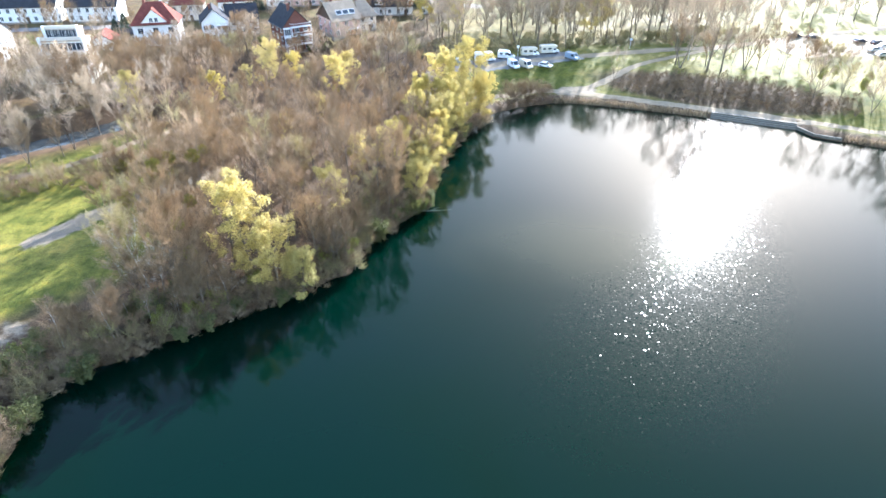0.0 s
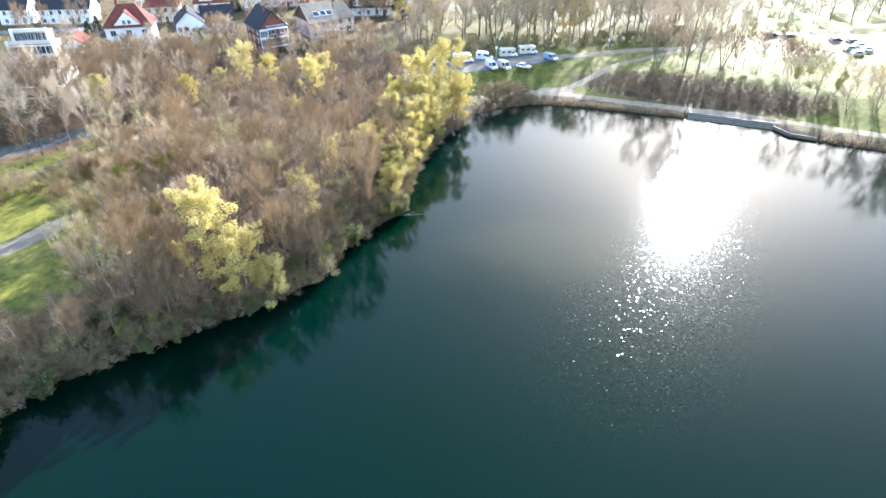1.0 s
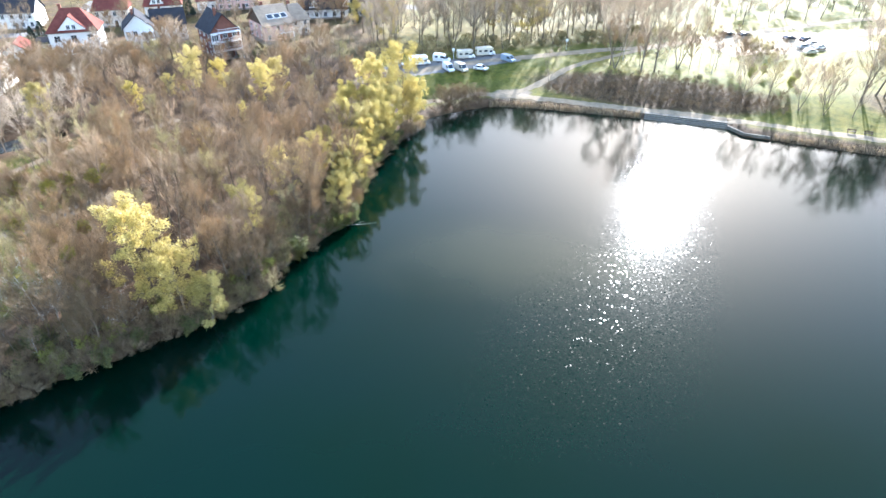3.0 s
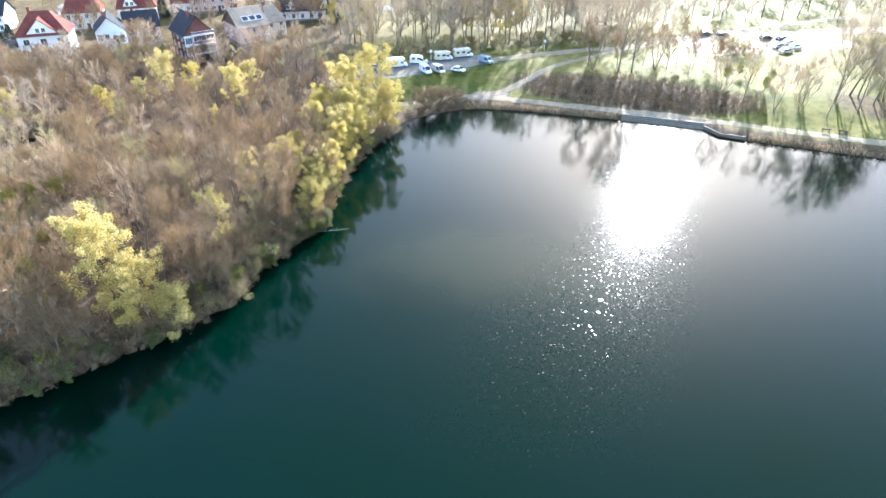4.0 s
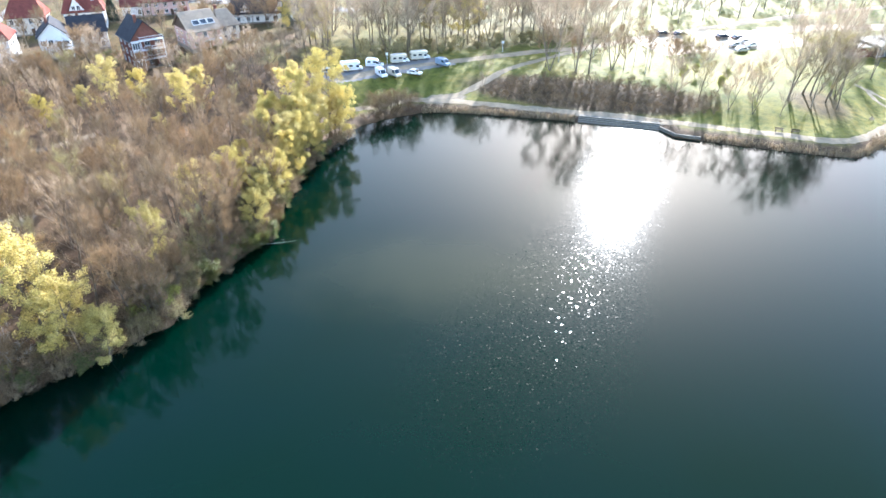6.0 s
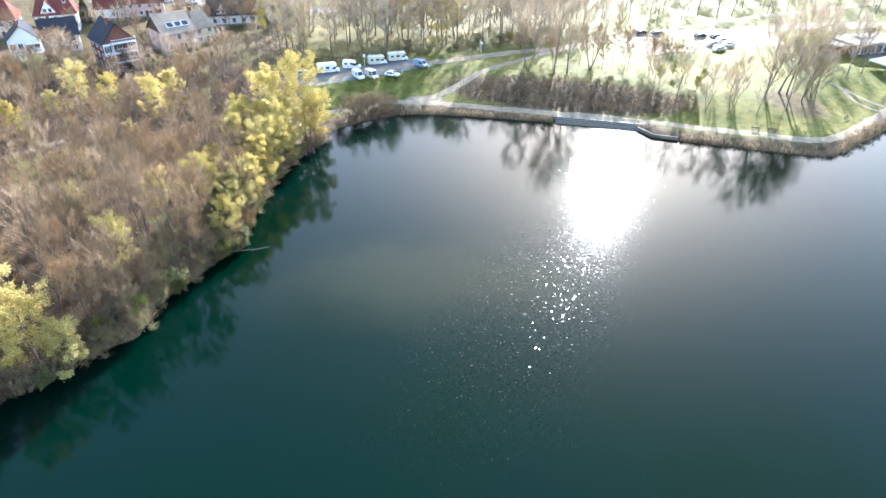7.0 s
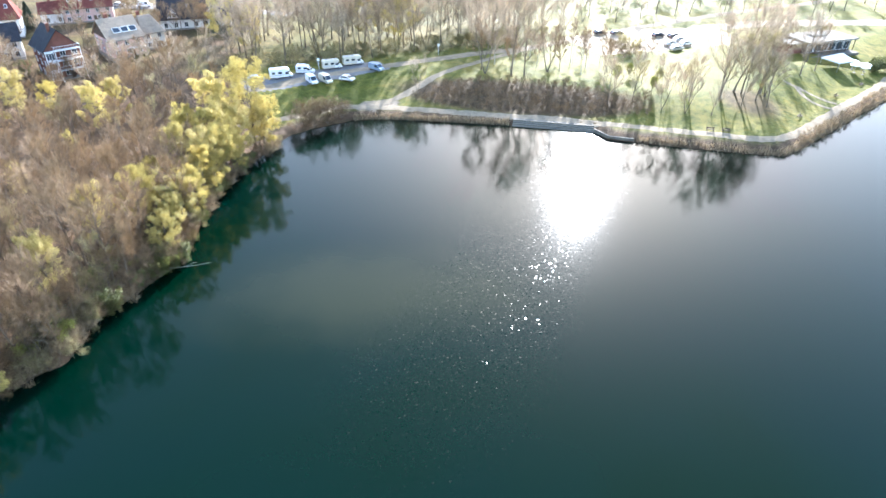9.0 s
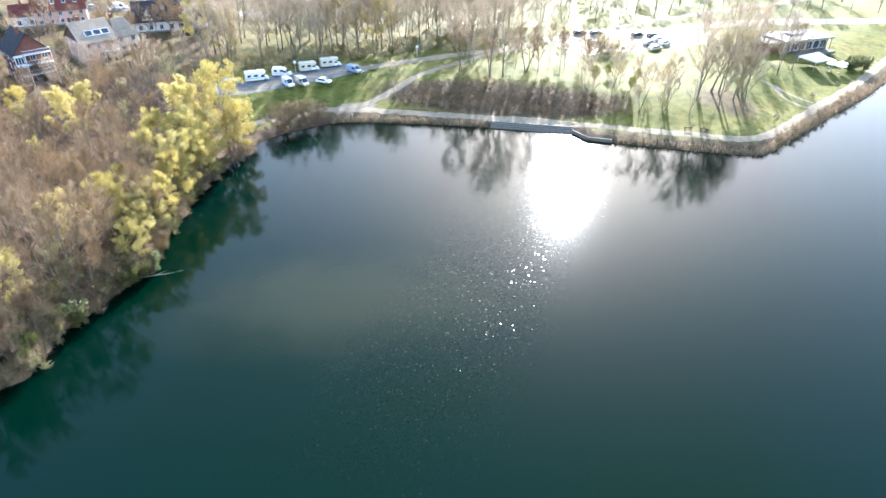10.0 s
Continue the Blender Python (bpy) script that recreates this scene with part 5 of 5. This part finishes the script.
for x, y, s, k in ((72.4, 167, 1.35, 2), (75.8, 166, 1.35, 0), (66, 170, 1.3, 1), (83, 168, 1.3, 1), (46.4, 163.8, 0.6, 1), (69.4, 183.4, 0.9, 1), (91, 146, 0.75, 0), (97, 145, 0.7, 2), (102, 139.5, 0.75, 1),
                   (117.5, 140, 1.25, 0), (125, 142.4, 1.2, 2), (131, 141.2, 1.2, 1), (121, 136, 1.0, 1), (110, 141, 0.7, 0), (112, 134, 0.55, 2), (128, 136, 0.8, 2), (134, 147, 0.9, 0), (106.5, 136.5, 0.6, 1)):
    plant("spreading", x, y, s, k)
for x, y, s in ((118.5, 141.5, 1.15), (123.5, 143.5, 1.2), (130.5, 142.5, 1.1), (127, 139, 0.9)):
    plant("bud", x, y, s, wide=1.35)
scatter(["bud", "bud", "green"], [(95, 150), (114, 144), (120, 156), (100, 166)], 4.0, 13, (0.4, 0.6), 16)
# far woods: haze is put into the crown colour, not the air
scatter(["spreading", "bare", "birch"], [(-2, 186), (14, 184), (40, 190), (66, 194), (96, 202), (96, 232), (40, 228), (-2, 224)], 5.0, 80, (1.05, 1.4), 17, joined="parking_wood", joined_label="tall bare woodland behind the parking strip", crown_mat=HAZETWIG)
scatter(["shrub", "shrub", "leafshrub"], [(-4, 181), (10, 181.5), (22, 185.5), (34, 189), (46, 191), (60, 193.5), (80, 196), (96, 203), (96, 210), (60, 202), (30, 198), (-2, 192)], 2.2, 90, (0.6, 1.0), 23, joined="parking_thicket", joined_label="grey-brown thicket under the trees behind the parking strip", crown_mat=OLIVE)
scatter(["bare", "birch"], [(60, 172), (78, 170), (94, 160), (104, 170), (88, 186)], 5.5, 16, (0.6, 0.9), 18)
scatter(["shrub"], [(104, 178), (118, 173), (122, 180), (108, 185)], 1.7, 12, (1.0, 1.3), 19)
scatter(["spreading", "bare", "bud"], [(96, 212), (150, 212), (240, 205), (260, 280), (60, 292), (20, 250)], 6.5, 130, (0.75, 1.1), 20, joined="distant_wood", crown_mat=HAZETWIG)
scatter(["spreading", "bare"], [(140, 150), (165, 158), (160, 176), (142, 172)], 6, 8, (0.7, 0.95), 21)
for x, y, s in ((180.6, 159.6, 1.1), (182.6, 160.4, 1.2), (184.6, 159.4, 1.1), (178.8, 158.6, 0.8)):
    plant("leafshrub", x, y, s, wide=1.2)

# ---- benches on the lake walk ----
BENCHES = ((108.6, 128.4, -26), (111.6, 126.9, -26), (134.5, 131.6, 27), (154.0, 142.8, 28), (167.6, 149.6, 28))
CLUMPS = ((-46.5, 89.4, 13.0, 0.8), (-45.0, 92.0, 13.2, 0.7), (-41.5, 93.0, 13.0, 0.75), (-40.4, 75.4, 12.6, 0.85), (-36.5, 72.0, 12.4, 0.6), (-36.7, 77.8, 12.8, 0.6), (-47.2, 80.2, 11.6, 0.8),
          (-54.6, 94.2, 10.5, 0.7), (-40.6, 95.6, 13.0, 0.55), (-34.0, 68.4, 10.0, 0.55), (-47.4, 90.6, 12.0, 0.6), (-39.6, 76.6, 11.4, 0.6))


def bench(x, y, turn):
    ob = thing("bench", pose(x, y, ground(x, y), 0, 0, turn), "dark slatted park bench facing the lake", "bench", "benches along the lake walk")
    for i in range(3):
        part("seat_slat", box(-0.9, 0.9, -0.25 + 0.17 * i, -0.11 + 0.17 * i, 0.42, 0.46), DARKWOOD, ob)
    for i in range(2):
        part("back_slat", box(-0.9, 0.9, 0.28, 0.32, 0.56 + 0.18 * i, 0.69 + 0.18 * i), DARKWOOD, ob)
    for s in (-0.7, 0.7):
        part("side_frame", prism([(-0.22, -0.1), (-0.14, -0.1), (-0.14, 0.36), (0.22, 0.36), (0.22, -0.1), (0.3, -0.1), (0.38, 0.9), (0.31, 0.9), (0.27, 0.42), (-0.22, 0.42)], s - 0.04, s + 0.04, "x"), DARKWOOD, ob)


for x, y, a in BENCHES:
    bench(x, y, a)


# ---- mistletoe in the trees by the meadow ----
def mistletoe(x, y, z, rad, seed):
    r = random.Random(seed)
    V, F = [], []
    for _ in range(900):
        d = rand_dir(r)
        c = Vector((x, y, z)) + d * rad * r.uniform(0.45, 1.0)
        a = (d + rand_dir(r) * 0.8).normalized()
        b = a.orthogonal().normalized()
        e = 0.13 * r.uniform(0.7, 1.3)
        k = len(V)
        V += [tuple(c - a * e), tuple(c + b * e * 0.5), tuple(c + a * e), tuple(c - b * e * 0.5)]
        F.append((k, k + 1, k + 2, k + 3))
    tagged(raw("mistletoe", V, F, MISTLE), "round olive-green mistletoe clump in a bare tree", "mistletoe", "mistletoe clumps by the meadow")


for i, (x, y, z, rad) in enumerate(CLUMPS):
    mistletoe(x, y, z, rad * 1.7, 200 + i)

# ---- fallen tree in the water ----
V_, F_ = [], []
tube(V_, F_, [Vector(p) for p in ((-5.2, 96.6, 0.7), (-3.5, 97.1, 0.25), (-0.8, 97.5, 0.06), (1.6, 98.0, 0.02))], [0.035, 0.03, 0.02, 0.01], 6)
tube(V_, F_, [Vector(p) for p in ((-2.2, 97.3, 0.16), (-1.2, 97.9, 0.3), (-0.6, 98.3, 0.2))], [0.014, 0.011, 0.006], 5)
tagged(raw("fallen_branch", V_, F_, PALEBARK, smooth=True), "pale fallen branch lying in the lake water", "branch")
V_, F_ = [], []
tube(V_, F_, [Vector(p) for p in ((-26.2, 76.5, 2.1), (-23.8, 76.4, 1.7), (-21.4, 76.2, 1.15))], [0.11, 0.09, 0.05], 7)
tagged(raw("fallen_log", V_, F_, PALEBARK, smooth=True), "pale bare trunk leaning out from the wooded bank", "log")


def notice_board(x, y):
    ob = thing("notice_board", pose(x, y, ground(x, y), 0, 0, 20), "small pale notice board on two posts by the meadow", "sign")
    for u in (-0.45, 0.4):
        part("post", box(u, u + 0.05, -0.03, 0.03, -0.3, 1.7, 0.01), PLANK, ob)
    part("panel", box(-0.55, 0.55, -0.06, -0.03, 0.9, 1.65, 0.01), WHITE, ob)
    part("frame", box(-0.6, 0.6, -0.07, 0.02, 1.65, 1.72, 0.01), PLANK, ob)


notice_board(-53.8, 56.0)
